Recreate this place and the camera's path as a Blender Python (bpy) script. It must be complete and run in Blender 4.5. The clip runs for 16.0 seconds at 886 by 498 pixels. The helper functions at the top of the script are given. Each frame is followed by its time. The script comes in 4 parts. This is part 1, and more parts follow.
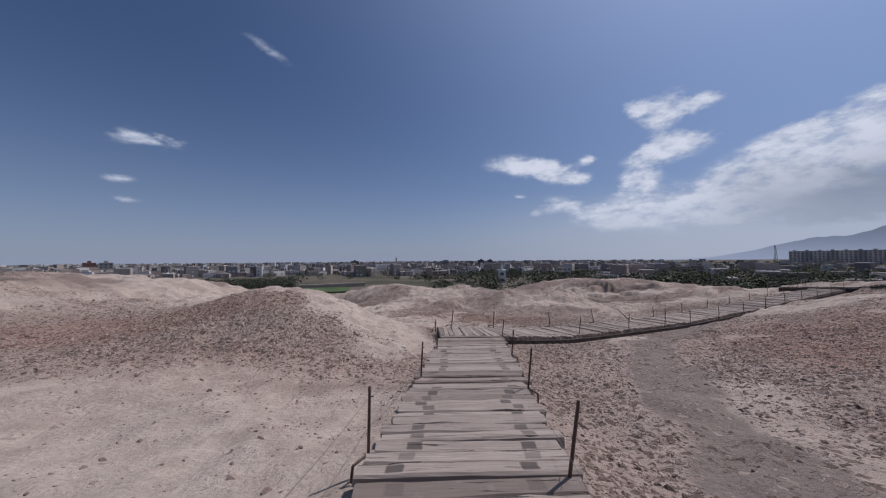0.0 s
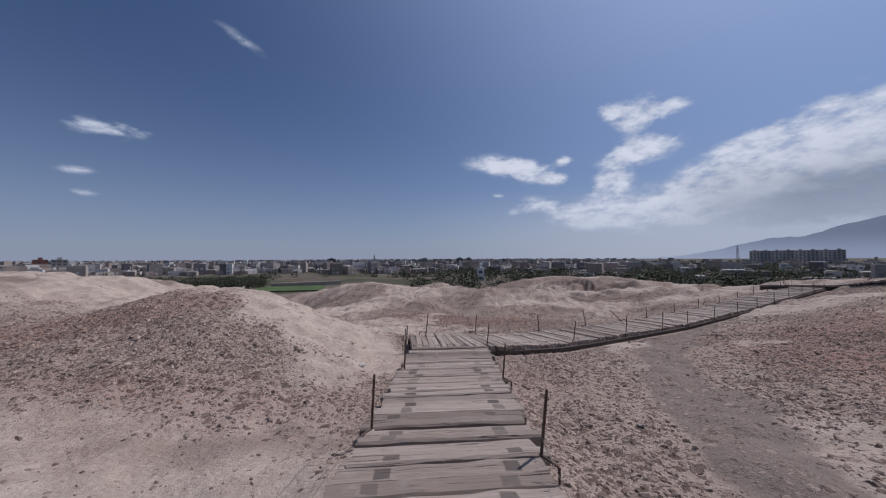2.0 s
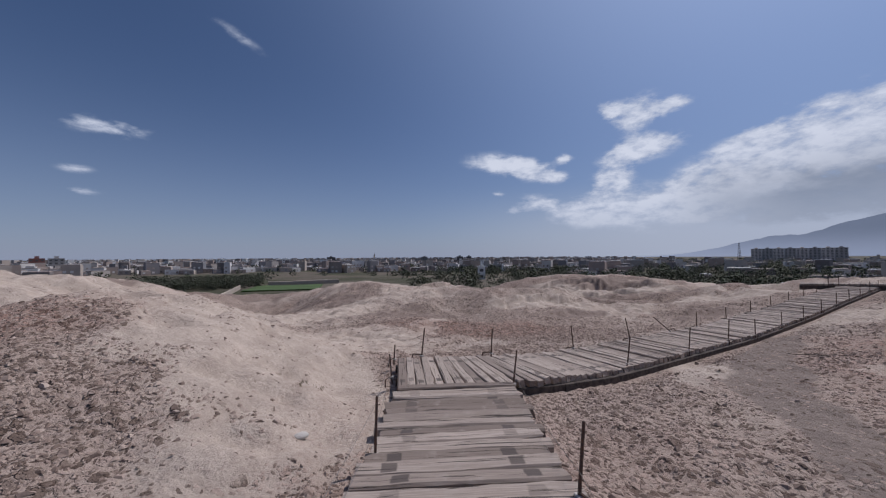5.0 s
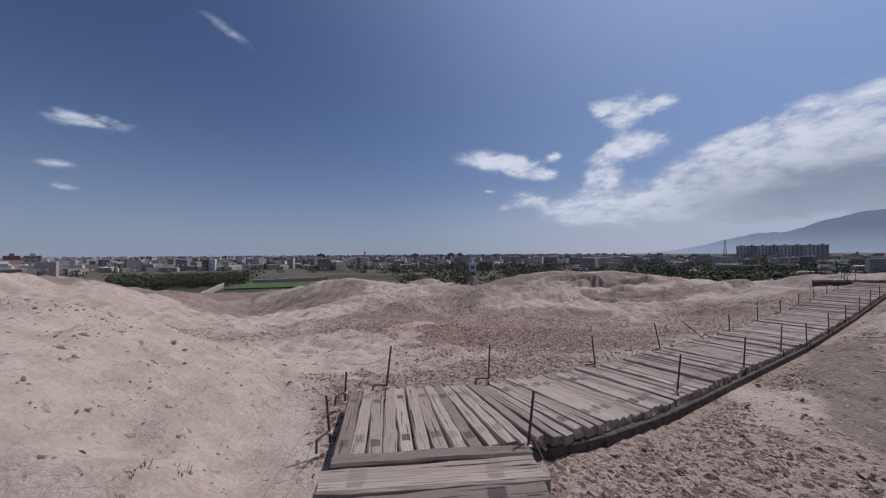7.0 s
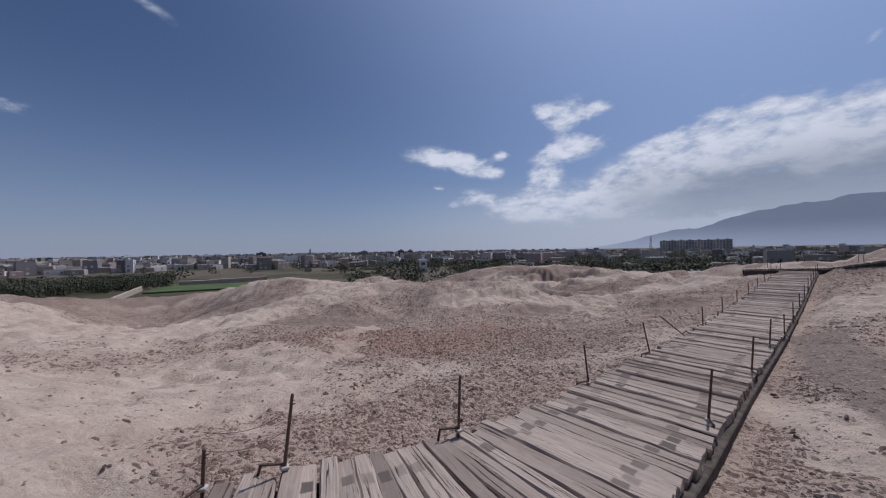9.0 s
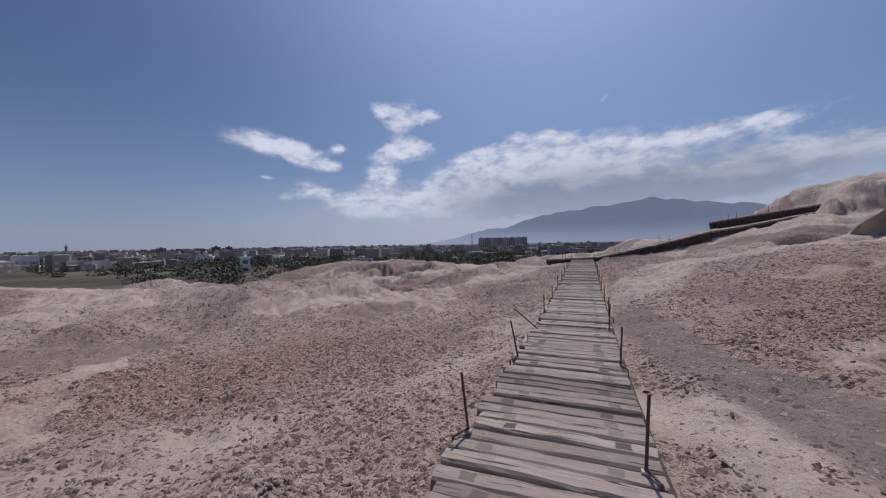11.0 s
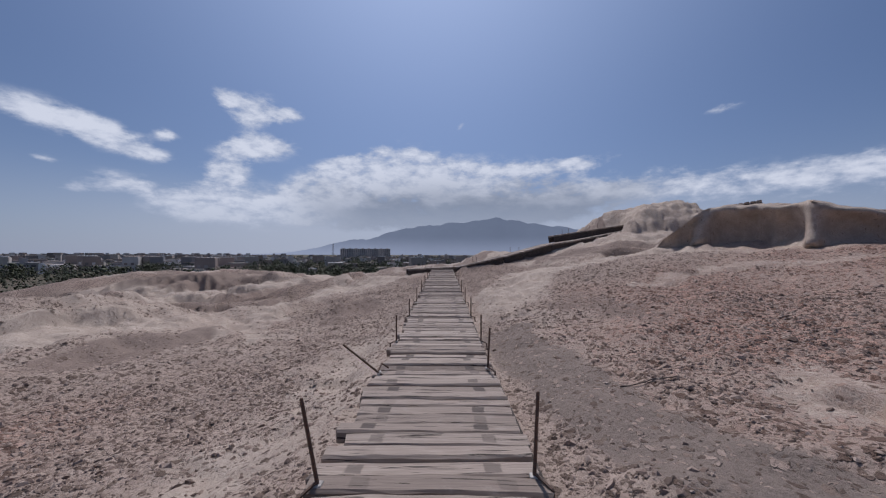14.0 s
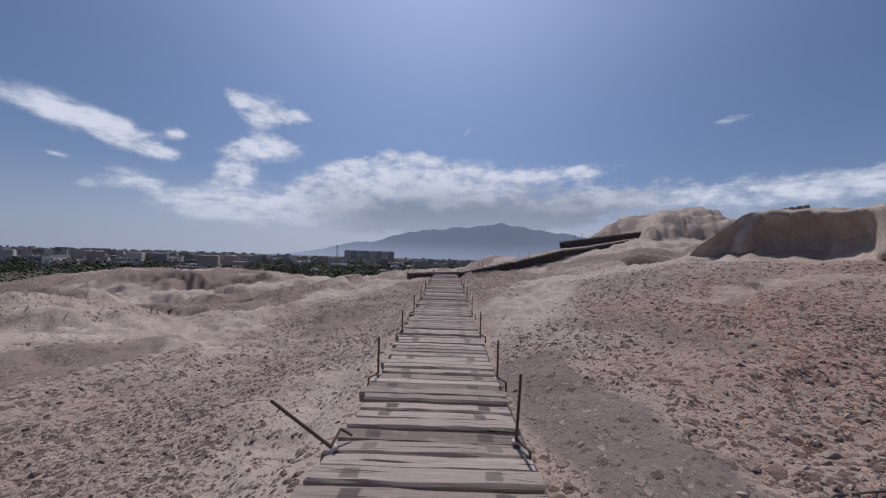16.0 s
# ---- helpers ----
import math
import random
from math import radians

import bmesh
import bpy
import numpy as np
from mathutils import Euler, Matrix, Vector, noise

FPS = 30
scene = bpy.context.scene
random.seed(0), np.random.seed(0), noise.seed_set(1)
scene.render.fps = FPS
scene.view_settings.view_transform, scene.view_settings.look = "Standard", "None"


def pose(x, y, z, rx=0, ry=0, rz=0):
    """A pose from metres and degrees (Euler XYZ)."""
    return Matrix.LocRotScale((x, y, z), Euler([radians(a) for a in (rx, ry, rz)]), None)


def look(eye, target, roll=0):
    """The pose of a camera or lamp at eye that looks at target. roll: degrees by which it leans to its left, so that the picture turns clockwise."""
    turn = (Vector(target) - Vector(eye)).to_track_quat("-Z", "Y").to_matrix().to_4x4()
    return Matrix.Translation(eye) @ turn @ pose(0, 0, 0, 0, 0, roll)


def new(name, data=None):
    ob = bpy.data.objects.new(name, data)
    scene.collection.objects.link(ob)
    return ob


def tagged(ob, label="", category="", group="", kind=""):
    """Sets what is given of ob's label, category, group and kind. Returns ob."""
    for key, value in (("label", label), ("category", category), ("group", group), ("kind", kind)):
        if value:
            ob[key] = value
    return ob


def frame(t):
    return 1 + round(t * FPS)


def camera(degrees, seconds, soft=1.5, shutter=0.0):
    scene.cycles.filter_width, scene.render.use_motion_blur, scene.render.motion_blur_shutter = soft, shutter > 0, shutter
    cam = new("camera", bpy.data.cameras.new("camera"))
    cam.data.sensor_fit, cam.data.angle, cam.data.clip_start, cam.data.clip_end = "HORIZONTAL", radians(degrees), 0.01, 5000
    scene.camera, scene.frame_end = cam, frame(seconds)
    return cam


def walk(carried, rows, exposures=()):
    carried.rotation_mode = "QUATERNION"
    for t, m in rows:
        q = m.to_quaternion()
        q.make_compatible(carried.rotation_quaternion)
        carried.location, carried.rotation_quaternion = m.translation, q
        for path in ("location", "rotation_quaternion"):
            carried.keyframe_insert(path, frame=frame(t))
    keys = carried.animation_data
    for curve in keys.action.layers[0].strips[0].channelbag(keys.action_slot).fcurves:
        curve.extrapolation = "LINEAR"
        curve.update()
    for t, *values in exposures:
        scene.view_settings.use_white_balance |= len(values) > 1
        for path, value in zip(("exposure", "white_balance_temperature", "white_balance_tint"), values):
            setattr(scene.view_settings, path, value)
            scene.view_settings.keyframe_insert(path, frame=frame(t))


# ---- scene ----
cam = camera(104.5, 16.0, soft=1.2)
PATH = [
    (0, (-0.162, -2.662, 3.533), (-0.124, -0.664, 3.601), -0.5),
    (0.5, (-0.105, -2.108, 3.514), (0.051, -0.115, 3.571), -0.5),
    (1, (-0.043, -1.558, 3.49), (0.076, 0.438, 3.543), -0.2),
    (1.5, (-0.016, -1.045, 3.46), (0.114, 0.95, 3.517), 0.1),
    (2, (0.052, -0.558, 3.417), (0.213, 1.434, 3.473), -0.3),
    (2.5, (0.121, -0.043, 3.383), (0.201, 1.955, 3.43), -0.3),
    (3, (0.165, 0.528, 3.35), (0.284, 2.524, 3.392), -0.6),
    (3.5, (0.197, 1.051, 3.32), (0.183, 3.05, 3.371), -0.1),
    (4, (0.191, 1.526, 3.302), (0.23, 3.525, 3.357), -0.2),
    (6.5, (0.574, 4.645, 3.118), (0.803, 6.632, 3.148), -0.4),
    (7, (0.7, 5.172, 3.058), (0.912, 7.161, 3.088), -0.4),
    (7.5, (0.763, 5.705, 3.004), (0.958, 7.695, 3.039), 0.0),
    (8, (0.847, 6.282, 2.935), (1.14, 8.26, 2.962), -0.2),
    (10.5, (1.707, 8.935, 2.777), (2.71, 10.665, 2.74), -1.3),
    (11, (2.199, 9.634, 2.625), (3.506, 11.148, 2.594), -1.1),
    (11.5, (2.738, 10.023, 2.535), (4.295, 11.279, 2.498), -1.4),
    (12, (3.234, 10.312, 2.507), (4.916, 11.393, 2.475), -1.5),
    (12.5, (3.716, 10.621, 2.422), (5.451, 11.616, 2.413), -0.7),
    (13, (4.243, 10.913, 2.358), (6.026, 11.817, 2.354), -0.3),
    (13.5, (4.763, 11.186, 2.335), (6.526, 12.132, 2.35), 0.2),
    (14, (5.306, 11.429, 2.284), (7.093, 12.326, 2.314), 0.2),
    (14.5, (5.793, 11.656, 2.279), (7.589, 12.533, 2.32), 0.8),
    (15, (6.246, 11.893, 2.252), (8.051, 12.752, 2.307), 1.1),
    (15.5, (6.718, 12.118, 2.22), (8.538, 12.944, 2.277), 1.1),
    (16, (7.19, 12.371, 2.204), (8.966, 13.289, 2.259), 1.7),
]
walk(cam, [(t, look(eye, target, roll)) for t, eye, target, roll in PATH],
     exposures=[(0.0, -0.11, 6150, 15), (16.0, -0.11, 6150, 15)])

# ---- world, sun ----
SUN_AZ, SUN_EL = 60.0, 57.0     # degrees: from +y towards +x; above the horizon
SKY = 0.051


def mnode(tree, op, a, b=None, c=None, clamp=False):
    n = tree.nodes.new("ShaderNodeMath")
    n.operation, n.use_clamp = op, clamp
    for i, v in enumerate((a, b, c)):
        if v is None:
            continue
        if isinstance(v, (int, float)):
            n.inputs[i].default_value = v
        else:
            tree.links.new(v, n.inputs[i])
    return n.outputs[0]


def mixc(tree, fac, a, b, mode="MIX"):
    n = tree.nodes.new("ShaderNodeMix")
    n.data_type, n.blend_type = "RGBA", mode
    for key, v in ((0, fac), (6, a), (7, b)):
        if isinstance(v, (int, float)):
            n.inputs[key].default_value = v
        elif isinstance(v, tuple):
            n.inputs[key].default_value = (*v, 1)
        else:
            tree.links.new(v, n.inputs[key])
    return n.outputs[2]


def smooth(tree, v, lo, hi, a=0.0, b=1.0):
    n = tree.nodes.new("ShaderNodeMapRange")
    n.interpolation_type = "SMOOTHSTEP"
    tree.links.new(v, n.inputs[0])
    for i, x in enumerate((lo, hi, a, b)):
        n.inputs[i + 1].default_value = x
    return n.outputs[0]


def noise_node(tree, vec, scale, detail=4.0, rough=0.55, distort=0.0):
    n = tree.nodes.new("ShaderNodeTexNoise")
    n.inputs["Scale"].default_value, n.inputs["Detail"].default_value = scale, detail
    n.inputs["Roughness"].default_value, n.inputs["Distortion"].default_value = rough, distort
    if vec is not None:
        tree.links.new(vec, n.inputs["Vector"])
    return n.outputs["Fac"]


# clouds: azimuth, elevation, half width, half height, lean of the long axis, weight
FAIR_CLOUDS = [
    (-26.4, 29.4, 3.8, 0.75, -20, 0.5), (-40.0, 15.5, 4.0, 1.0, 1, 0.8), (-42.5, 10.3, 1.5, 0.5, 0, 0.7), (-41.9, 7.8, 1.5, 0.5, 0, 0.7),
    (-38.4, 3.4, 1.5, 0.5, 0, 0.4), (102.7, 18.5, 2.0, 0.6, 5, 0.75), (66.1, 20.4, 1.0, 0.4, 40, 0.45), (13.8, 10.3, 1.2, 0.5, 0, 0.7),
    (16.2, 7.5, 2.2, 0.7, 0, 0.9), (24.3, 15.0, 1.2, 0.75, 0, 0.95),
]
TALL_CLOUDS = [
    (12.6, 15.0, 3.8, 1.3, -8, 0.9), (18.0, 14.2, 4.2, 1.6, -14, 1.1), (22.3, 12.6, 2.4, 0.85, -10, 0.85),
    (34.0, 20.0, 3.4, 2.0, 10, 1.3), (38.6, 20.3, 3.4, 0.85, 8, 1.0), (30.5, 21.3, 1.7, 0.9, -30, 0.8),
    (35.2, 15.3, 4.4, 1.5, 8, 1.25), (31.0, 11.6, 2.8, 2.2, 40, 1.2), (27.5, 8.0, 4.8, 1.9, 15, 1.05), (20.5, 8.7, 3.4, 1.1, -8, 0.75), (32.0, 6.0, 7.0, 1.6, 5, 0.7),
]
BANK = [
    (41.5, 9.0, 6.0, 2.6, 30, 1.25), (50.0, 11.5, 5.0, 2.8, 15, 1.45), (57.5, 13.4, 4.6, 3.0, 0, 1.6), (66.0, 11.6, 8.0, 3.5, 0, 1.5),
    (78.0, 13.0, 6.0, 1.7, 4, 1.25), (85.5, 14.0, 4.5, 1.0, 6, 0.95), (48.0, 6.2, 13.0, 2.6, 0, 1.0), (62.0, 8.0, 11.0, 2.8, 0, 1.3),
    (70.0, 6.4, 12.0, 1.6, 0, 1.1), (84.0, 9.0, 7.0, 2.3, 8, 1.1), (96.0, 9.6, 8.0, 2.2, 5, 1.05), (110.0, 9.0, 9.0, 1.6, 3, 1.1), (128.0, 9.0, 14.0, 2.5, 3, 1.1),
    (47.0, 13.2, 4.5, 1.8, 32, 1.0), (53.0, 15.6, 3.5, 1.2, 15, 0.85),
]
CLOUDS = FAIR_CLOUDS + TALL_CLOUDS + BANK


def make_world():
    world = bpy.data.worlds.new("sky")
    scene.world = world
    world.use_nodes = True
    tree = world.node_tree
    tree.nodes.clear()
    out, back = tree.nodes.new("ShaderNodeOutputWorld"), tree.nodes.new("ShaderNodeBackground")
    sky = tree.nodes.new("ShaderNodeTexSky")
    sky.sky_type, sky.sun_disc = "NISHITA", False
    sky.sun_elevation, sky.sun_rotation = radians(SUN_EL), radians(SUN_AZ)
    sky.altitude, sky.air_density, sky.dust_density, sky.ozone_density = 1300, 1.0, 1.3, 2.0
    co = tree.nodes.new("ShaderNodeTexCoord")
    way = tree.nodes.new("ShaderNodeSeparateXYZ")
    tree.links.new(co.outputs["Generated"], way.inputs[0])
    x, y, z = way.outputs
    az = mnode(tree, "MULTIPLY", mnode(tree, "ARCTAN2", x, y), 180 / math.pi)
    el = mnode(tree, "MULTIPLY", mnode(tree, "ARCSINE", z), 180 / math.pi)
    # soft haze that whitens the sky towards the horizon
    haze = mnode(tree, "POWER", mnode(tree, "SUBTRACT", 1.0, mnode(tree, "ABSOLUTE", z), clamp=True), 6.0)
    scaled = tree.nodes.new("ShaderNodeVectorMath")
    scaled.operation = "MULTIPLY"
    scaled.inputs[1].default_value = (1, 1, 2.2)
    tree.links.new(co.outputs["Generated"], scaled.inputs[0])
    puff = noise_node(tree, scaled.outputs[0], 5.5, 8.0, 0.55, 0.15)
    fine = noise_node(tree, scaled.outputs[0], 19.0, 7.0, 0.62, 0.1)
    total = None
    for a, e, wa, we, lean, weight in CLOUDS:
        da, de = mnode(tree, "SUBTRACT", az, a), mnode(tree, "SUBTRACT", el, e)
        c, s = math.cos(radians(lean)), math.sin(radians(lean))
        u = mnode(tree, "MULTIPLY_ADD", da, c / wa, mnode(tree, "MULTIPLY", de, s / wa))
        v = mnode(tree, "MULTIPLY_ADD", de, c / we, mnode(tree, "MULTIPLY", da, -s / we))
        q = mnode(tree, "MULTIPLY_ADD", u, u, mnode(tree, "MULTIPLY", v, v))
        blob = mnode(tree, "MULTIPLY", mnode(tree, "EXPONENT", mnode(tree, "MULTIPLY", q, -0.8)), weight)
        total = blob if total is None else mnode(tree, "ADD", total, blob)
    grain = mnode(tree, "MULTIPLY_ADD", mnode(tree, "SUBTRACT", puff, 0.5), 2.4, mnode(tree, "MULTIPLY", mnode(tree, "SUBTRACT", fine, 0.5), 2.3))
    dense = mnode(tree, "ADD", mnode(tree, "MINIMUM", total, 1.15), grain)
    inside = smooth(tree, total, 0.12, 0.75)
    mask = mnode(tree, "MULTIPLY", smooth(tree, dense, 0.22, 1.05), inside)
    core = smooth(tree, dense, 0.7, 1.5)
    # thick bank over the mountains: grey underneath
    qa = mnode(tree, "MULTIPLY", mnode(tree, "SUBTRACT", az, 63.0), 1 / 16)
    qe = mnode(tree, "MULTIPLY", mnode(tree, "SUBTRACT", el, 8.2), 1 / 3.6)
    thick = mnode(tree, "EXPONENT", mnode(tree, "MULTIPLY", mnode(tree, "MULTIPLY_ADD", qa, qa, mnode(tree, "MULTIPLY", qe, qe)), -1.0))
    lower = mnode(tree, "MULTIPLY", smooth(tree, mnode(tree, "MULTIPLY_ADD", puff, 9.0, el), 17.5, 12.0), smooth(tree, mnode(tree, "ABSOLUTE", mnode(tree, "SUBTRACT", az, 68.0)), 34.0, 16.0))
    belly = mnode(tree, "MULTIPLY", mnode(tree, "MAXIMUM", mnode(tree, "MULTIPLY", thick, 0.75), lower), 0.9, clamp=True)
    light = mixc(tree, mnode(tree, "MULTIPLY_ADD", fine, 0.8, mnode(tree, "MULTIPLY", core, 0.6), clamp=True), (0.375, 0.435, 0.55), (0.715, 0.75, 0.81))
    cloud = mixc(tree, belly, light, (0.205, 0.24, 0.305))
    base = tree.nodes.new("ShaderNodeVectorMath")
    base.operation = "SCALE"
    base.inputs["Scale"].default_value = SKY
    tree.links.new(sky.outputs[0], base.inputs[0])
    veil = mnode(tree, "MULTIPLY", smooth(tree, mnode(tree, "ABSOLUTE", mnode(tree, "SUBTRACT", az, 66.0)), 72.0, 22.0), smooth(tree, el, 12.0, 3.0))
    tinted = mixc(tree, 1.0, base.outputs[0], (0.88, 1.0, 1.16), "MULTIPLY")
    air = mixc(tree, mnode(tree, "MULTIPLY", haze, 0.85), tinted, (0.285, 0.325, 0.425))
    air = mixc(tree, mnode(tree, "MULTIPLY", veil, 0.85), air, (0.405, 0.445, 0.52))
    # bright air round the sun
    sdir = tree.nodes.new("ShaderNodeVectorMath")
    sdir.operation = "DOT_PRODUCT"
    sa, se = radians(SUN_AZ), radians(SUN_EL)
    sdir.inputs[1].default_value = (math.sin(sa) * math.cos(se), math.cos(sa) * math.cos(se), math.sin(se))
    tree.links.new(co.outputs["Generated"], sdir.inputs[0])
    close = mnode(tree, "POWER", mnode(tree, "MAXIMUM", sdir.outputs["Value"], 0.0), 4.4)
    air = mixc(tree, mnode(tree, "MULTIPLY", close, 1.0, clamp=True), air, mixc(tree, 1.0, air, (0.29, 0.35, 0.45), "ADD"))
    both = mixc(tree, mnode(tree, "MULTIPLY", mask, smooth(tree, el, 2.0, 10.0, 0.35, 0.92)), air, cloud)
    tree.links.new(both, back.inputs[0])
    tree.links.new(back.outputs[0], out.inputs[0])


make_world()
lamp = bpy.data.lights.new("sun", "SUN")
lamp.energy, lamp.angle, lamp.color = 3.02, radians(0.5), (1.0, 0.955, 0.905)
sun = new("sun", lamp)
sa, se = radians(SUN_AZ), radians(SUN_EL)
sun.matrix_world = look((0, 0, 60), (-math.sin(sa) * math.cos(se), -math.cos(sa) * math.cos(se), 60 - math.sin(se)))


# ---- materials ----
def material(name, rough=0.9):
    m = bpy.data.materials.new(name)
    m.use_nodes = True
    return m, m.node_tree, m.node_tree.nodes["Principled BSDF"]


def set_in(bsdf, **kw):
    for k, v in kw.items():
        bsdf.inputs[k.replace("_", " ")].default_value = v


def bump(tree, bsdf, height, strength, distance):
    b = tree.nodes.new("ShaderNodeBump")
    b.inputs["Strength"].default_value, b.inputs["Distance"].default_value = strength, distance
    tree.links.new(height, b.inputs["Height"])
    tree.links.new(b.outputs[0], bsdf.inputs["Normal"])


def attr(tree, name):
    a = tree.nodes.new("ShaderNodeAttribute")
    a.attribute_name = name
    return a.outputs["Fac"]


def clods_in(tree, vec, scale, share):
    """Broken clods of earth lying close together: where they are, and a random number for each."""
    v = tree.nodes.new("ShaderNodeTexVoronoi")
    v.voronoi_dimensions = "2D"
    v.inputs["Scale"].default_value = scale
    tree.links.new(vec, v.inputs["Vector"])
    cell = tree.nodes.new("ShaderNodeSeparateColor")
    tree.links.new(v.outputs["Color"], cell.inputs[0])
    picked = smooth(tree, mnode(tree, "SUBTRACT", share, cell.outputs[0]), -0.04, 0.04)
    size = mnode(tree, "MULTIPLY_ADD", cell.outputs[1], 0.32, 0.26)
    body = smooth(tree, mnode(tree, "SUBTRACT", size, v.outputs["Distance"]), -0.04, 0.06)
    return mnode(tree, "MULTIPLY", body, picked), cell.outputs[2]


def soil_material():
    m, tree, bsdf = material("dry_soil")
    co = tree.nodes.new("ShaderNodeTexCoord").outputs["Object"]
    wob = tree.nodes.new("ShaderNodeTexNoise")
    wob.inputs["Scale"].default_value, wob.inputs["Detail"].default_value = 9.0, 4.0
    tree.links.new(co, wob.inputs["Vector"])
    bent = tree.nodes.new("ShaderNodeVectorMath")
    bent.operation = "MULTIPLY_ADD"
    bent.inputs[1].default_value = (0.16, 0.16, 0.16)
    tree.links.new(wob.outputs["Color"], bent.inputs[0])
    tree.links.new(co, bent.inputs[2])
    mid, small = noise_node(tree, co, 2.2, 5, 0.6), noise_node(tree, co, 16, 6, 0.68)
    broad = noise_node(tree, co, 0.55, 6, 0.62, 0.3)
    # pale blown sand
    col = mixc(tree, smooth(tree, mid, 0.3, 0.7), (0.420, 0.338, 0.275), (0.545, 0.450, 0.372))
    col = mixc(tree, mnode(tree, "MULTIPLY", smooth(tree, small, 0.42, 0.62), 0.35), col, (0.33, 0.262, 0.212))
    # pinkish crumbled mud brick under the clods
    stony = mnode(tree, "ADD", attr(tree, "stony"), mnode(tree, "MULTIPLY_ADD", broad, 1.0, -0.5))
    stony = mnode(tree, "ADD", stony, mnode(tree, "MULTIPLY_ADD", mid, 0.7, -0.35), clamp=True)
    crumb = mixc(tree, smooth(tree, small, 0.36, 0.62), (0.275, 0.202, 0.163), (0.44, 0.338, 0.278))
    col = mixc(tree, mnode(tree, "MULTIPLY", smooth(tree, stony, 0.2, 0.85), 0.75), col, crumb)
    red = mnode(tree, "MULTIPLY", attr(tree, "red"), smooth(tree, small, 0.3, 0.65), clamp=True)
    col = mixc(tree, mnode(tree, "MULTIPLY", red, 0.7), col, (0.285, 0.162, 0.124))
    # bare fine brown earth and the trodden grey gravel
    brown = smooth(tree, mnode(tree, "ADD", attr(tree, "brown"), mnode(tree, "MULTIPLY_ADD", mid, 0.5, -0.25)), 0.3, 0.65)
    col = mixc(tree, mnode(tree, "MULTIPLY", brown, 0.85), col, mixc(tree, small, (0.195, 0.145, 0.120), (0.285, 0.218, 0.180)))
    gravel = smooth(tree, mnode(tree, "ADD", attr(tree, "gravel"), mnode(tree, "MULTIPLY_ADD", small, 0.6, -0.3)), 0.3, 0.75)
    col = mixc(tree, mnode(tree, "MULTIPLY", gravel, 0.88), col, mixc(tree, small, (0.150, 0.120, 0.102), (0.29, 0.232, 0.195)))
    # clods of two sizes, most of them darker than the sand
    bare = mnode(tree, "SUBTRACT", 1.0, mnode(tree, "MULTIPLY", mnode(tree, "MAXIMUM", brown, gravel), 0.7))
    share = mnode(tree, "MULTIPLY", smooth(tree, stony, 0.08, 0.9), bare)
    big, tone_a = clods_in(tree, bent.outputs[0], 9.5, mnode(tree, "MULTIPLY", share, 0.64))
    fine, tone_b = clods_in(tree, bent.outputs[0], 23.0, mnode(tree, "MULTIPLY_ADD", share, 0.65, 0.03))
    for where, tone in ((fine, tone_b), (big, tone_a)):
        shade = mixc(tree, smooth(tree, tone, 0.25, 0.9), (0.130, 0.090, 0.070), (0.43, 0.330, 0.270))
        shade = mixc(tree, mnode(tree, "MULTIPLY", attr(tree, "red"), 0.8, clamp=True), shade, mixc(tree, 1.0, shade, (1.12, 0.80, 0.72), "MULTIPLY"))
        col = mixc(tree, mnode(tree, "MULTIPLY", where, 0.85), col, shade)
    field = attr(tree, "green")
    plain = mixc(tree, smooth(tree, noise_node(tree, co, 0.02, 3), 0.4, 0.62), (0.15, 0.125, 0.098), (0.075, 0.075, 0.045))
    col = mixc(tree, field, col, plain)
    tree.links.new(col, bsdf.inputs["Base Color"])
    set_in(bsdf, Roughness=0.95, Specular_IOR_Level=0.12)
    lumps = mnode(tree, "MULTIPLY_ADD", big, 0.55, mnode(tree, "MULTIPLY_ADD", fine, 0.25, mnode(tree, "MULTIPLY_ADD", small, 0.55, mnode(tree, "MULTIPLY", mid, 0.8))))
    bump(tree, bsdf, lumps, 0.9, 0.075)
    return m


def stone_material():
    m, tree, bsdf = material("clod")
    info = tree.nodes.new("ShaderNodeNewGeometry")
    co = tree.nodes.new("ShaderNodeTexCoord").outputs["Object"]
    ramp = tree.nodes.new("ShaderNodeValToRGB")
    for pos, c in ((0.0, (0.125, 0.086, 0.068)), (1.0, (0.46, 0.36, 0.295))):
        e = ramp.color_ramp.elements[int(pos)]
        e.position, e.color = pos, (*c, 1)
    mid = ramp.color_ramp.elements.new(0.5)
    mid.color = (0.260, 0.186, 0.150, 1)
    tree.links.new(info.outputs["Random Per Island"], ramp.inputs[0])
    tree.links.new(mixc(tree, mnode(tree, "MULTIPLY", noise_node(tree, co, 30, 3), 0.3), ramp.outputs[0], (0.36, 0.29, 0.24)), bsdf.inputs["Base Color"])
    set_in(bsdf, Roughness=0.95, Specular_IOR_Level=0.15)
    bump(tree, bsdf, noise_node(tree, co, 60, 4), 0.5, 0.01)
    return m


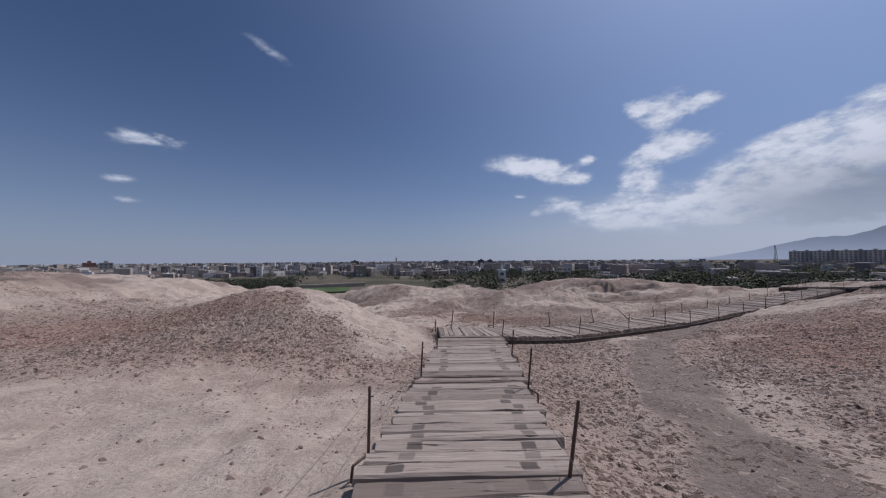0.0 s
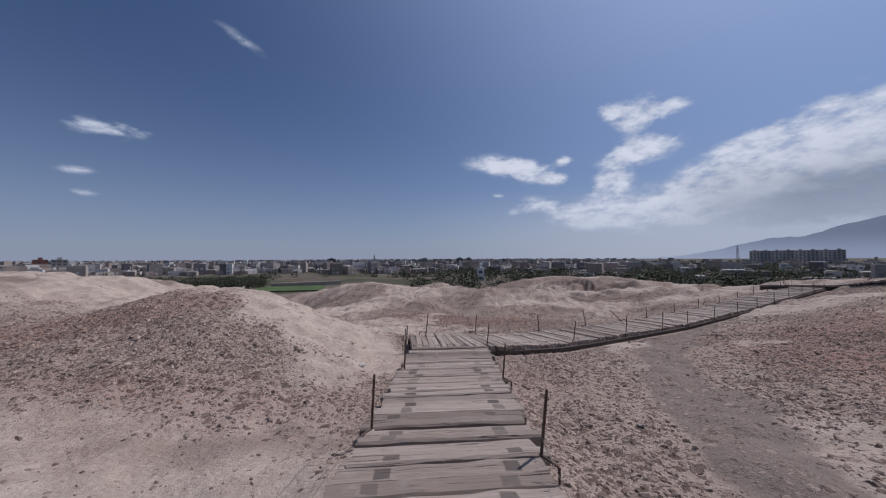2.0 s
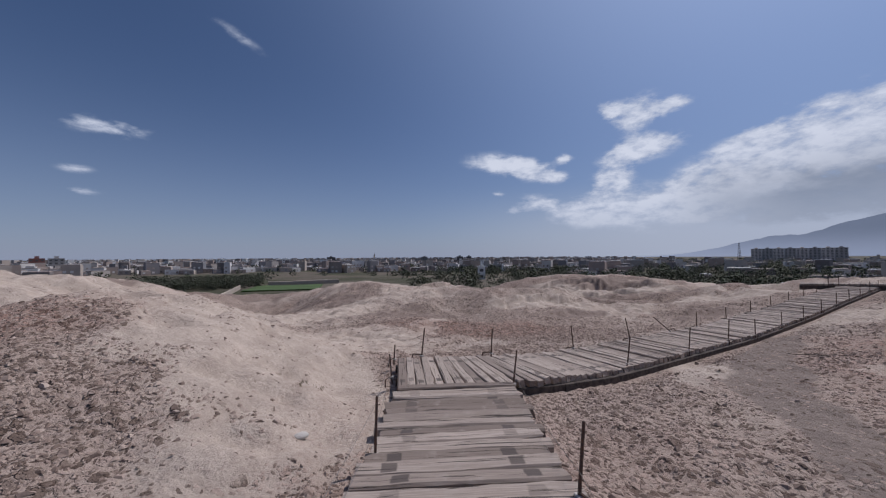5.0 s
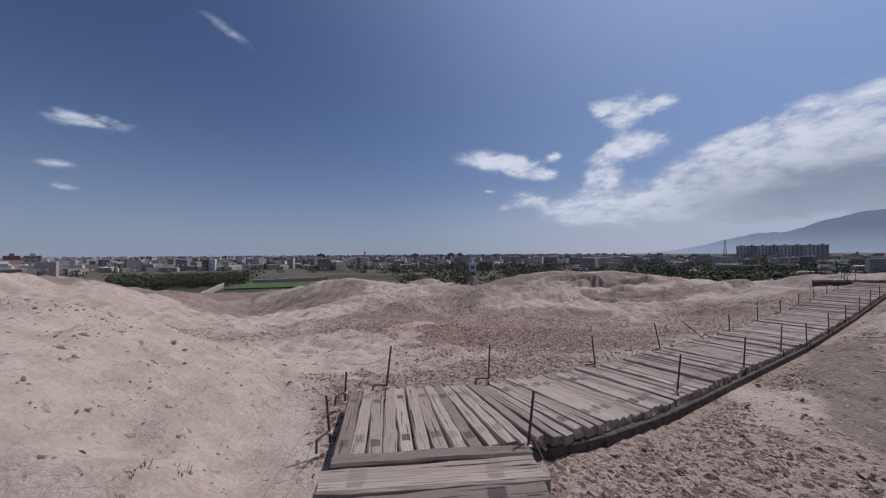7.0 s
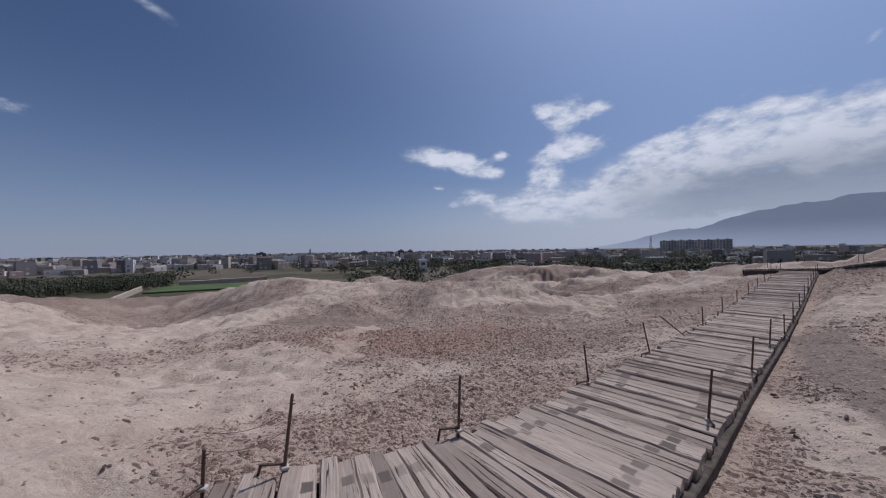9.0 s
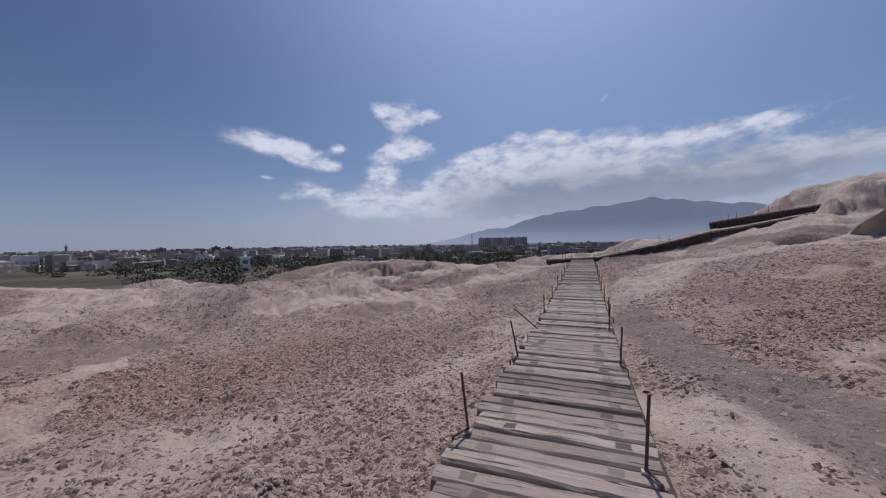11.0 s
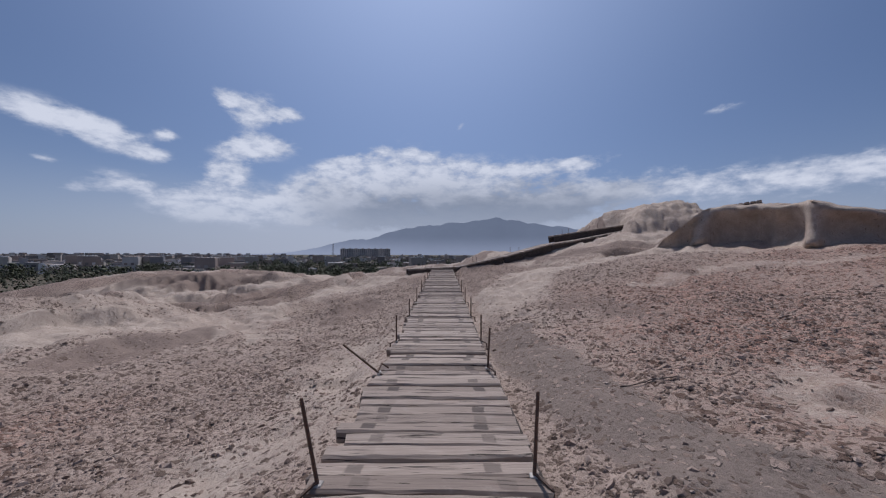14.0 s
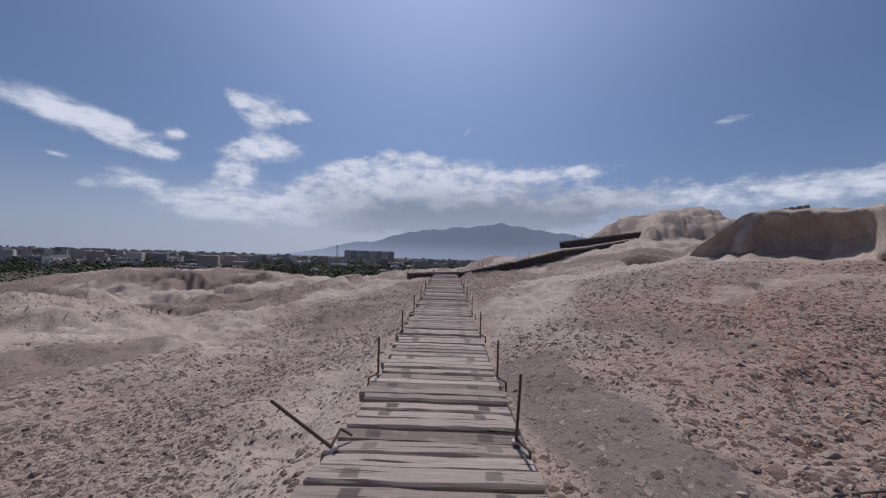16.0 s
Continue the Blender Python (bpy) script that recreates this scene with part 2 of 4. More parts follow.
def timber_material():
    m, tree, bsdf = material("weathered_sleeper_timber")
    co = tree.nodes.new("ShaderNodeTexCoord").outputs["Object"]
    rnd = tree.nodes.new("ShaderNodeObjectInfo").outputs["Random"]
    shift = tree.nodes.new("ShaderNodeVectorMath")
    shift.operation = "MULTIPLY_ADD"
    shift.inputs[1].default_value = (1, 1, 1)
    tree.links.new(co, shift.inputs[0])
    off = tree.nodes.new("ShaderNodeCombineXYZ")
    for i, k in enumerate((37.0, 11.0, 5.0)):
        tree.links.new(mnode(tree, "MULTIPLY", rnd, k), off.inputs[i])
    tree.links.new(off.outputs[0], shift.inputs[2])
    vec = tree.nodes.new("ShaderNodeMapping")
    vec.inputs["Scale"].default_value = (0.035, 1, 1)
    tree.links.new(shift.outputs[0], vec.inputs[0])
    grain = noise_node(tree, vec.outputs[0], 60, 6, 0.65, 0.4)
    crack = noise_node(tree, vec.outputs[0], 27, 4, 0.6, 0.8)
    blot = noise_node(tree, shift.outputs[0], 5, 4, 0.6)
    tone = tree.nodes.new("ShaderNodeValToRGB")
    cr = tone.color_ramp
    cr.elements[0].color, cr.elements[1].color = (0.22, 0.172, 0.142, 1), (0.54, 0.445, 0.372, 1)
    cr.elements.new(0.45).color = (0.40, 0.325, 0.27, 1)
    tree.links.new(rnd, tone.inputs[0])
    col = mixc(tree, smooth(tree, grain, 0.35, 0.7), mixc(tree, 0.5, tone.outputs[0], (0.17, 0.13, 0.105)), tone.outputs[0])
    col = mixc(tree, mnode(tree, "MULTIPLY", smooth(tree, blot, 0.55, 0.75), 0.45), col, (0.40, 0.34, 0.29))
    gap = smooth(tree, crack, 0.395, 0.35)
    col = mixc(tree, gap, col, (0.06, 0.048, 0.04))
    # oil-dark rail seats left on two places of each sleeper
    sep = tree.nodes.new("ShaderNodeSeparateXYZ")
    tree.links.new(co, sep.inputs[0])
    along = mnode(tree, "ABSOLUTE", mnode(tree, "SUBTRACT", mnode(tree, "ABSOLUTE", mnode(tree, "MULTIPLY_ADD", mnode(tree, "SINE", mnode(tree, "MULTIPLY", rnd, 57)), 0.06, sep.outputs[0])), 0.62))
    wob = mnode(tree, "MULTIPLY_ADD", blot, 0.08, along)
    seat = mnode(tree, "MULTIPLY", smooth(tree, wob, 0.13, 0.105), smooth(tree, mnode(tree, "MULTIPLY_ADD", blot, 0.05, mnode(tree, "ABSOLUTE", sep.outputs[1])), 0.105, 0.08))
    seat = mnode(tree, "MULTIPLY", seat, mnode(tree, "MULTIPLY_ADD", mnode(tree, "SINE", mnode(tree, "MULTIPLY", rnd, 91)), 0.45, 0.5, clamp=True))
    col = mixc(tree, seat, col, (0.10, 0.08, 0.07))
    tree.links.new(col, bsdf.inputs["Base Color"])
    set_in(bsdf, Roughness=0.88, Specular_IOR_Level=0.25)
    height = mnode(tree, "SUBTRACT", mnode(tree, "MULTIPLY", grain, 0.5), mnode(tree, "MULTIPLY_ADD", gap, 1.2, mnode(tree, "MULTIPLY", seat, 0.3)))
    bump(tree, bsdf, height, 0.7, 0.012)
    return m


def plain_material(name, col, rough=0.8, metal=0.0, vary=0.25, scale=6.0, col2=None):
    m, tree, bsdf = material(name)
    co = tree.nodes.new("ShaderNodeTexCoord").outputs["Object"]
    other = col2 or tuple(c * (1 - vary) for c in col)
    tree.links.new(mixc(tree, smooth(tree, noise_node(tree, co, scale, 5, 0.6), 0.35, 0.65), col, other), bsdf.inputs["Base Color"])
    set_in(bsdf, Roughness=rough, Metallic=metal, Specular_IOR_Level=0.3)
    bump(tree, bsdf, noise_node(tree, co, scale * 6, 4), 0.3, 0.01)
    return m


def island_material(name, cols, rough=0.85):
    m, tree, bsdf = material(name)
    geo = tree.nodes.new("ShaderNodeNewGeometry")
    ramp = tree.nodes.new("ShaderNodeValToRGB")
    ramp.color_ramp.interpolation = "CONSTANT"
    els = ramp.color_ramp.elements
    els[0].color, els[1].color, els[1].position = (*cols[0], 1), (*cols[-1], 1), 1 - 1 / len(cols)
    for i, c in enumerate(cols[1:-1], 1):
        els.new(i / len(cols)).color = (*c, 1)
    tree.links.new(geo.outputs["Random Per Island"], ramp.inputs[0])
    co = tree.nodes.new("ShaderNodeTexCoord").outputs["Object"]
    tree.links.new(mixc(tree, mnode(tree, "MULTIPLY", noise_node(tree, co, 0.4, 4), 0.5), ramp.outputs[0], (0.2, 0.18, 0.16)), bsdf.inputs["Base Color"])
    set_in(bsdf, Roughness=rough, Specular_IOR_Level=0.2)
    return m


def far_material(name, col, haze_glow):
    """Hills seen through kilometres of air: paint plus emission that imitates the haze between."""
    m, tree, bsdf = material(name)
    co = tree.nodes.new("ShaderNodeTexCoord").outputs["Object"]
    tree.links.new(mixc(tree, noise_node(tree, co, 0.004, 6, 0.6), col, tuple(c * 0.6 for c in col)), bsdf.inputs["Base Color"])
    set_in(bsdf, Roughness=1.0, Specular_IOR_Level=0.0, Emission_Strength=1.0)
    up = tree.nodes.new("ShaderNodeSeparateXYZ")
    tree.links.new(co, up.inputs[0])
    # painted haze: emission is pale at the foot, darker blue towards the crest
    air = mixc(tree, smooth(tree, up.outputs[2], -10.0, 230.0), (0.215, 0.25, 0.33), haze_glow)
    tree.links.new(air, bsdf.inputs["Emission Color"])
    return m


SOIL, CLOD, TIMBER = soil_material(), stone_material(), timber_material()
BEAM = plain_material("old_dark_beam_timber", (0.12, 0.095, 0.08), 0.9, vary=0.5, scale=9)
STEEL = plain_material("rusty_steel", (0.10, 0.075, 0.065), 0.7, 0.3, col2=(0.17, 0.10, 0.07), scale=40)
PLATE = plain_material("pale_cement_foot", (0.55, 0.51, 0.46), 0.9)
STRAW = plain_material("dry_straw", (0.24, 0.19, 0.11), 0.9)
WIRE = plain_material("grey_wire", (0.22, 0.19, 0.17), 0.6, 0.3)
HOUSE = island_material("city_walls", [(0.50, 0.42, 0.36), (0.36, 0.29, 0.25), (0.74, 0.70, 0.66), (0.22, 0.19, 0.18), (0.46, 0.36, 0.31), (0.80, 0.78, 0.76), (0.56, 0.50, 0.45), (0.30, 0.28, 0.28)])
LEAF = island_material("foliage", [(0.045, 0.062, 0.032), (0.055, 0.074, 0.036), (0.040, 0.055, 0.029), (0.062, 0.080, 0.040), (0.052, 0.058, 0.034)])
WHITE = plain_material("white_render", (0.78, 0.77, 0.74), 0.8, scale=0.2, vary=0.08)
DARKWALL = plain_material("dark_render", (0.14, 0.13, 0.13), 0.8, scale=0.2)
TANWALL = plain_material("tan_render", (0.40, 0.34, 0.28), 0.85, scale=0.2)
PALEBLOCK = plain_material("pale_concrete_render", (0.74, 0.66, 0.60), 0.85, scale=0.2)
GREYBLOCK = plain_material("grey_concrete_render", (0.52, 0.48, 0.45), 0.85, scale=0.2)
REDWALL = plain_material("red_brick_render", (0.26, 0.12, 0.10), 0.85, scale=0.2)
GREYWALL = plain_material("grey_render", (0.36, 0.34, 0.33), 0.8, scale=0.2)
GLASS = plain_material("dark_window_glass", (0.13, 0.12, 0.12), 0.4, scale=0.2)
GRASS = plain_material("crop_green", (0.085, 0.13, 0.045), 0.95, scale=0.15, vary=0.3)
ROOFING = plain_material("pale_metal_roof", (0.68, 0.66, 0.63), 0.6, scale=0.3, vary=0.15)
MOUNTAIN = far_material("mountain_with_haze_glow", (0.10, 0.11, 0.13), (0.115, 0.142, 0.195))


# ---- building helpers ----
def link_mesh(name, bm, mat, parent=None):
    me = bpy.data.meshes.new(name)
    bm.to_mesh(me)
    bm.free()
    me.materials.append(mat)
    ob = new(name, me)
    ob.parent = parent
    return ob


def part(name, bm, mat, parent, label=""):
    ob = link_mesh(name, bm, mat, parent)
    return tagged(ob, label) if label else ob


def box(bm, lo, hi, m=None):
    vs = [bm.verts.new((x, y, z)) for x in (lo[0], hi[0]) for y in (lo[1], hi[1]) for z in (lo[2], hi[2])]
    for f in ((0, 1, 3, 2), (4, 6, 7, 5), (0, 4, 5, 1), (2, 3, 7, 6), (0, 2, 6, 4), (1, 5, 7, 3)):
        bm.faces.new([vs[i] for i in f])
    if m is not None:
        bmesh.ops.transform(bm, matrix=m, verts=vs)
    return vs


def rod(bm, a, b, r, n=6, r2=None):
    a, b = Vector(a), Vector(b)
    q = (b - a).to_track_quat("Z", "Y").to_matrix().to_4x4()
    bmesh.ops.create_cone(bm, cap_ends=True, segments=n, radius1=r, radius2=r if r2 is None else r2, depth=(b - a).length,
                          matrix=Matrix.Translation((a + b) / 2) @ q)


def smoothed(ob):
    ob.data.polygons.foreach_set("use_smooth", [True] * len(ob.data.polygons))
    return ob


def step(a, b, x):
    t = np.clip((x - a) / (b - a), 0, 1)
    return t * t * (3 - 2 * t)


_perm = np.random.RandomState(4).rand(256, 256)


def vnoise(x, y):
    xi, yi = np.floor(x).astype(int), np.floor(y).astype(int)
    fx, fy = x - xi, y - yi
    fx, fy = fx * fx * (3 - 2 * fx), fy * fy * (3 - 2 * fy)
    g = lambda i, j: _perm[(xi + i) & 255, (yi + j) & 255]
    return (g(0, 0) * (1 - fx) + g(1, 0) * fx) * (1 - fy) + (g(0, 1) * (1 - fx) + g(1, 1) * fx) * fy - 0.5


def fbm(x, y, octaves=4):
    out, a = 0, 1.0
    for i in range(octaves):
        out = out + a * vnoise(x * 2 ** i + 17.3 * i, y * 2 ** i + 9.1 * i)
        a *= 0.5
    return out


# ---- line of the boardwalk ----
def deck1_z(y):
    return 1.825 - 0.0966 * y


S_KEYS = [0, 2, 5, 8, 13, 20, 26, 36]
Z_KEYS = [1.015, 0.965, 0.64, 0.55, 0.44, 0.54, 0.74, 1.0]


def deck2_line(length=37.0, ds=0.05):
    """Centre line of the second leg: it leaves the corner along +x and bends towards the far hills."""
    pts, x, y, s = [], -0.12, 9.58, 0.0
    while s < length:
        head = radians(3.0 + 25.0 * float(step(0.5, 3.4, s)) - 1.5 * float(step(5.0, 9.0, s)))
        pts.append((s, x, y, head))
        x, y, s = x + ds * math.cos(head), y + ds * math.sin(head), s + ds
    return np.array(pts)


LINE2 = deck2_line()


def at2(s):
    return [float(np.interp(s, LINE2[:, 0], LINE2[:, k])) for k in (1, 2, 3)] + [float(np.interp(s, S_KEYS, Z_KEYS))]


def near2(x, y):
    """Distance from the second leg's centre line and place along it."""
    x, y = np.asarray(x, float), np.asarray(y, float)
    dist, place = np.full(x.shape, 99.0), np.zeros(x.shape)
    near = (x > -4) & (x < 37) & (y > 6) & (y < 30)
    px, py = x[near], y[near]
    best, where = np.full(px.shape, 1e9), np.zeros(px.shape)
    for s, lx, ly, _ in LINE2[::8]:
        d = (px - lx) ** 2 + (py - ly) ** 2
        where, best = np.where(d < best, s, where), np.minimum(d, best)
    dist[near], place[near] = np.sqrt(best), where
    return dist, place


# ---- ground ----
PLAIN, BASE = -9.0, 0.43
# mounds and hollows: x, y, radius, height
MOUNDS = [
    (-4.5, 8.3, 3.2, 0.85), (-6.5, 11.5, 3.5, 1.33), (-2, 12, 4, 0.13), (-9, 3, 6, -0.1), (8, 18, 7, -0.75), (12, 10, 5, 0.05),
    (6, 5, 6, -0.01), (22, 9, 7, 0.6), (22.0, 12.6, 3.2, 0.5), (29, 5, 9, 0.64), (42, 10, 12, 1.1), (0, -5, 9, 0.33), (15, -4, 10, 1.04),
    (3, 10, 5, -0.09), (16, 16, 6, 0.1), (60, 0, 25, 5.21), (30, -10, 10, 2.06), (-25, -5, 20, 1.68), (0, -30, 25, 1.99),
]
WEST_HILLS = [
    (-21, 26, 9, 0.56), (-45, 45, 18, 0.39), (-8, 38, 9, -1.36), (-6.5, 50, 9, 1.94), (3, 22, 8, 0.11), (0, 62, 16, -4.69),
    (-30, 15, 14, 1.65), (-18, 50, 8, -2.33), (7, 50, 7, -2.61), (2, 52, 6, 1.01), (-30, 48, 9, -1.17), (-22, 42, 6, -0.75),
    (9, 33, 6, -0.13), (2.5, 25, 5, -0.98), (-12, 53, 7, 0.39),
]
EAST_HILLS = [
    (40, 44, 10, -1.31), (22, 34, 9, -0.85), (14, 23, 6, -0.96), (36, 22, 8, -0.05), (26, 22, 6, -0.31), (47, 34, 10, -2.46),
    (20.5, 47, 5, 0.05), (13, 50, 6, -2.33), (14, 38, 6, -1.12), (19, 30, 5, -0.67), (27, 51, 6, -0.69), (36, 47, 7, -0.62),
    (46, 48, 8, -1.83), (26, 40, 6, -1.0),
]


def ledge(x, y, cx, cy, ang, length, height, width=0.5):
    """A cut step in the old mud-brick layers: ground drops on one side of a wavering line."""
    c, s = math.cos(radians(ang)), math.sin(radians(ang))
    u, v = (x - cx) * c + (y - cy) * s, -(x - cx) * s + (y - cy) * c
    v = v + 1.2 * vnoise(u * 0.25 + cx, u * 0 + cy) + 0.5 * vnoise(u * 0.9, u * 0 + cx)
    fade = np.exp(-(u / length) ** 4) * np.exp(-np.maximum(v, 0) / 6.0)
    return height * fade * step(-width / 2, width / 2, v)


def cut_face(x, y, cx, cy, ang, length, depth):
    """A trench cut into the old layers: the ground in front of a wavering line is dug away."""
    c, s = math.cos(radians(ang)), math.sin(radians(ang))
    u, v = (x - cx) * c + (y - cy) * s, -(x - cx) * s + (y - cy) * c
    v = v + 0.8 * vnoise(u * 0.5 + cx, u * 0 + cy)
    return -depth * np.exp(-(u / length) ** 4) * np.exp(-np.maximum(-v, 0) / 3.0) * step(0.2, -0.15, v)


def scarp_line(u):
    """How far the face of the dig stands back, along its length."""
    return 0.7 - 1.5 * np.sin(u * 0.55 + 0.9) ** 4 - 0.9 * vnoise(u * 0.55, u * 0 + 3) - 0.5 * vnoise(u * 1.7, u * 0 + 8)


def ground_z(x, y):
    z = np.full(np.shape(x), BASE)
    for cx, cy, r, a in MOUNDS + WEST_HILLS + EAST_HILLS:
        z = z + a * np.exp(-((x - cx) ** 2 + (y - cy) ** 2) / r ** 2)
    r0 = np.hypot((x - 12) / 62, (y - 14) / 48)
    ridge = 0.5 - np.abs(fbm(x * 0.13 + 2, y * 0.16, 3))
    rolling = fbm(x * 0.09, y * 0.09, 4) * 0.7 + (ridge - 0.3) * 1.5 + (0.4 - np.abs(fbm(x * 0.38 + 3, y * 0.45, 3))) * 0.55
    far_from = np.hypot((x - 4) / 20, (y - 8) / 14)
    z = z + rolling * step(0.5, 1.6, far_from)
    for args in LEDGES:
        z = z + ledge(x, y, *args)
    for args in CUTS:
        z = z + cut_face(x, y, *args)
    # scarp of the dig under the high mound, with scooped bays
    u = (x - 25.6) * -0.48 + (y - 4.6) * -0.877
    v = (x - 25.6) * 0.877 + (y - 4.6) * -0.48
    v = v - scarp_line(u) - 1.3
    cut = step(0.0, 0.6, v) * step(-6.0, -3.0, u) * step(26, 14, u)
    z = z + np.clip(1.75 - 0.07 * u, 0.8, 2.0) * cut * np.exp(-np.maximum(v, 0) / 12) + 0.1 * np.exp(-((x - 25) / 5) ** 2 - ((y - 4.5) / 6) ** 2)
    # the high block of eroded mud brick behind it
    b = np.hypot((x - 50) / 9.0, (y - 9.0) / 7.0) + 0.45 * fbm(x * 0.35, y * 0.35, 4)
    z = z + 1.1 * step(1.0, 0.85, b) + 0.7 * step(0.78, 0.66, b) + 0.4 * step(0.55, 0.4, b)
    z = z + 2.1 * np.exp(-((x - 49) / 6) ** 2 - ((y - 27) / 5) ** 2)
    z = z - 0.8 * blob(x, y, 33.5, 19.5, 4.5, 3.0, 120)
    # pit on the slope
    z = z - 1.1 * np.exp(-(((x - 30.3) / 1.3) ** 2 + ((y - 10.8) / 1.2) ** 2) ** 2)
    # hollow way running down to the fields
    z = z - 2.3 * blob(x, y, -15, 40, 19, 5.5, 116) - 0.35 * blob(x, y, -3.5, 17, 5, 2.0, 110)
    # trampled, slumped sand
    stony = soil_masks(x, y)[0]
    soft = (1 - stony) * (0.35 + 0.65 * step(3.0, 6.5, y))
    z = z + soft * (0.30 * np.minimum(fbm(x * 0.9 + 11, y * 0.9, 3), 0.10) + 0.28 * np.minimum(fbm(x * 2.3, y * 2.3 + 4, 3), 0.07))
    # fine lumps
    z = z + fbm(x * 1.1, y * 1.1, 3) * 0.13 + fbm(x * 4.1 + 5, y * 4.1, 3) * 0.06 * (0.35 + stony)
    # bedding of the boardwalk
    d1 = np.where((y > -14) & (y < 9.6), np.abs(x - (0.04 + 0.107 * y)), 9.0)
    z = z + (deck1_z(y) - 0.17 - z) * step(1.7, 0.85, d1)
    d2, s2 = near2(x, y)
    z2 = np.interp(s2, S_KEYS, Z_KEYS) - 0.26
    z = z + (z2 - z) * step(1.9, 1.0, d2)
    # out to the plain
    return z + (PLAIN + 0.4 * fbm(x * 0.01, y * 0.01, 2) - z) * step(0.92, 1.5, r0)


def blob(x, y, cx, cy, rx, ry, ang=0.0):
    c, s = math.cos(radians(ang)), math.sin(radians(ang))
    u, v = ((x - cx) * c + (y - cy) * s) / rx, (-(x - cx) * s + (y - cy) * c) / ry
    return np.exp(-(u * u + v * v))


def waver(x, y):
    """Places shifted to and fro, so that the edges of patches waver."""
    return x + 1.1 * fbm(x * 0.7 + 31, y * 0.7, 3), y + 1.1 * fbm(x * 0.7, y * 0.7 + 57, 3)


def patch(x, y, cx, cy, rx, ry, ang=0.0):
    """A patch with a fairly sharp edge."""
    c, s = math.cos(radians(ang)), math.sin(radians(ang))
    dx, dy = x - cx, y - cy
    u, v = (dx * c + dy * s) / rx, (-dx * s + dy * c) / ry
    return np.exp(-(u * u + v * v) ** 2.5)


def trail(x, y, line, inner, outer):
    """How far on a trodden line a place lies."""
    on = 0 * x
    for (ax, ay), (bx, by) in zip(line, line[1:]):
        ux, uy = bx - ax, by - ay
        t = np.clip(((x - ax) * ux + (y - ay) * uy) / (ux * ux + uy * uy), 0, 1)
        d = np.hypot(x - ax - t * ux, y - ay - t * uy)
        on = np.maximum(on, step(outer, inner, d))
    return on


def soil_masks(x, y):
    """How stony and how gravelly the ground is: pale blown sand in the hollows, brown rubble elsewhere."""
    stony, (wx, wy) = 0.74 + 0.45 * fbm(x * 0.16, y * 0.16, 3), waver(x, y)
    for cx, cy, rx, ry, ang, w in CLODDY:
        stony = stony + w * patch(wx, wy, cx, cy, rx, ry, ang)
    for cx, cy, rx, ry, ang, w in SANDS + FAR_SANDS:
        stony = stony - w * patch(wx, wy, cx, cy, rx, ry, ang)
    far = step(16, 30, np.hypot(x - 4, y - 8))
    stony = stony + far * (1.5 * fbm(x * 0.12 + 7, y * 0.18, 4) - 0.12)
    for line in PALE_PATHS:
        stony = stony - 0.9 * trail(wx, wy, line, 0.15, 0.5)
    return np.clip(stony, 0, 1), trail(0.5 * (x + wx), 0.5 * (y + wy), TRACK, 0.35, 0.95)


# thick with clods: place, half sizes, turn, weight
CLODDY = [(-4.9, 6.3, 2.4, 1.5, 15, 0.22), (-9.0, 7.5, 4.0, 2.2, 10, 0.2), (3.6, 18.4, 3.8, 2.4, 10, 0.4), (7.0, 18.0, 4.5, 2.3, 20, 0.35),
          (13.5, 8.5, 5.0, 3.2, 20, 0.25), (3.0, 6.5, 1.6, 3.4, -18, 0.15), (7.0, 4.5, 2.5, 4.0, -20, 0.2), (14.5, 19.5, 3.5, 1.3, 25, 0.2)]
# pale sand
SANDS = [(-3.4, 4.2, 3.8, 1.3, 4, 0.38), (-5.5, 0.6, 6.5, 2.9, 12, 1.2), (-2.6, 9.6, 2.4, 1.9, 20, 0.9), (-4.6, 13.0, 4.2, 3.6, 0, 1.2), (-1.6, 15.5, 2.4, 3.0, 10, 1.0), (1.2, 14.2, 3.2, 1.0, 25, 0.6),
         (10.0, 16.4, 6.5, 1.5, 27, 0.42), (-1.5, 8.4, 1.5, 2.4, 0, 0.8), (7.3, 10.5, 1.7, 0.45, 48, 0.6), (4.9, 2.2, 0.8, 2.4, -25, 0.45), (10.6, 9.0, 0.9, 0.6, 20, 0.8), (20.0, 14.8, 5.5, 1.6, 5, 0.6)]
FAR_SANDS = [(9.6, 26.0, 4.0, 1.2, 0, 0.9), (14.5, 24.8, 3.0, 0.9, 35, 0.8), (-9.0, 28.0, 6.0, 10.0, 20, 0.8), (-20.0, 22.0, 10.0, 8.0, 0, 0.7), (17.5, 35.5, 5.0, 1.6, 20, 0.9), (19.0, 44.0, 7.0, 2.2, 15, 0.8),
             (45.0, 10.0, 12.0, 10.0, 0, 1.1), (49.0, 27.0, 8.0, 6.0, 0, 1.2), (27.0, 5.0, 4.0, 6.0, 0, 0.9), (25.0, 12.0, 4.0, 2.0, -30, 0.5), (24.0, 30.0, 5.0, 1.2, 30, 0.5)]
PALE_PATHS = [[(0.6, 16.4), (0.8, 19.0), (1.4, 23.0)], [(12.6, 21.6), (14.2, 24.0), (17.0, 27.0), (21.0, 29.5)], [(17.6, 10.6), (19.1, 8.5), (20.2, 6.2), (21.5, 2.0)]]
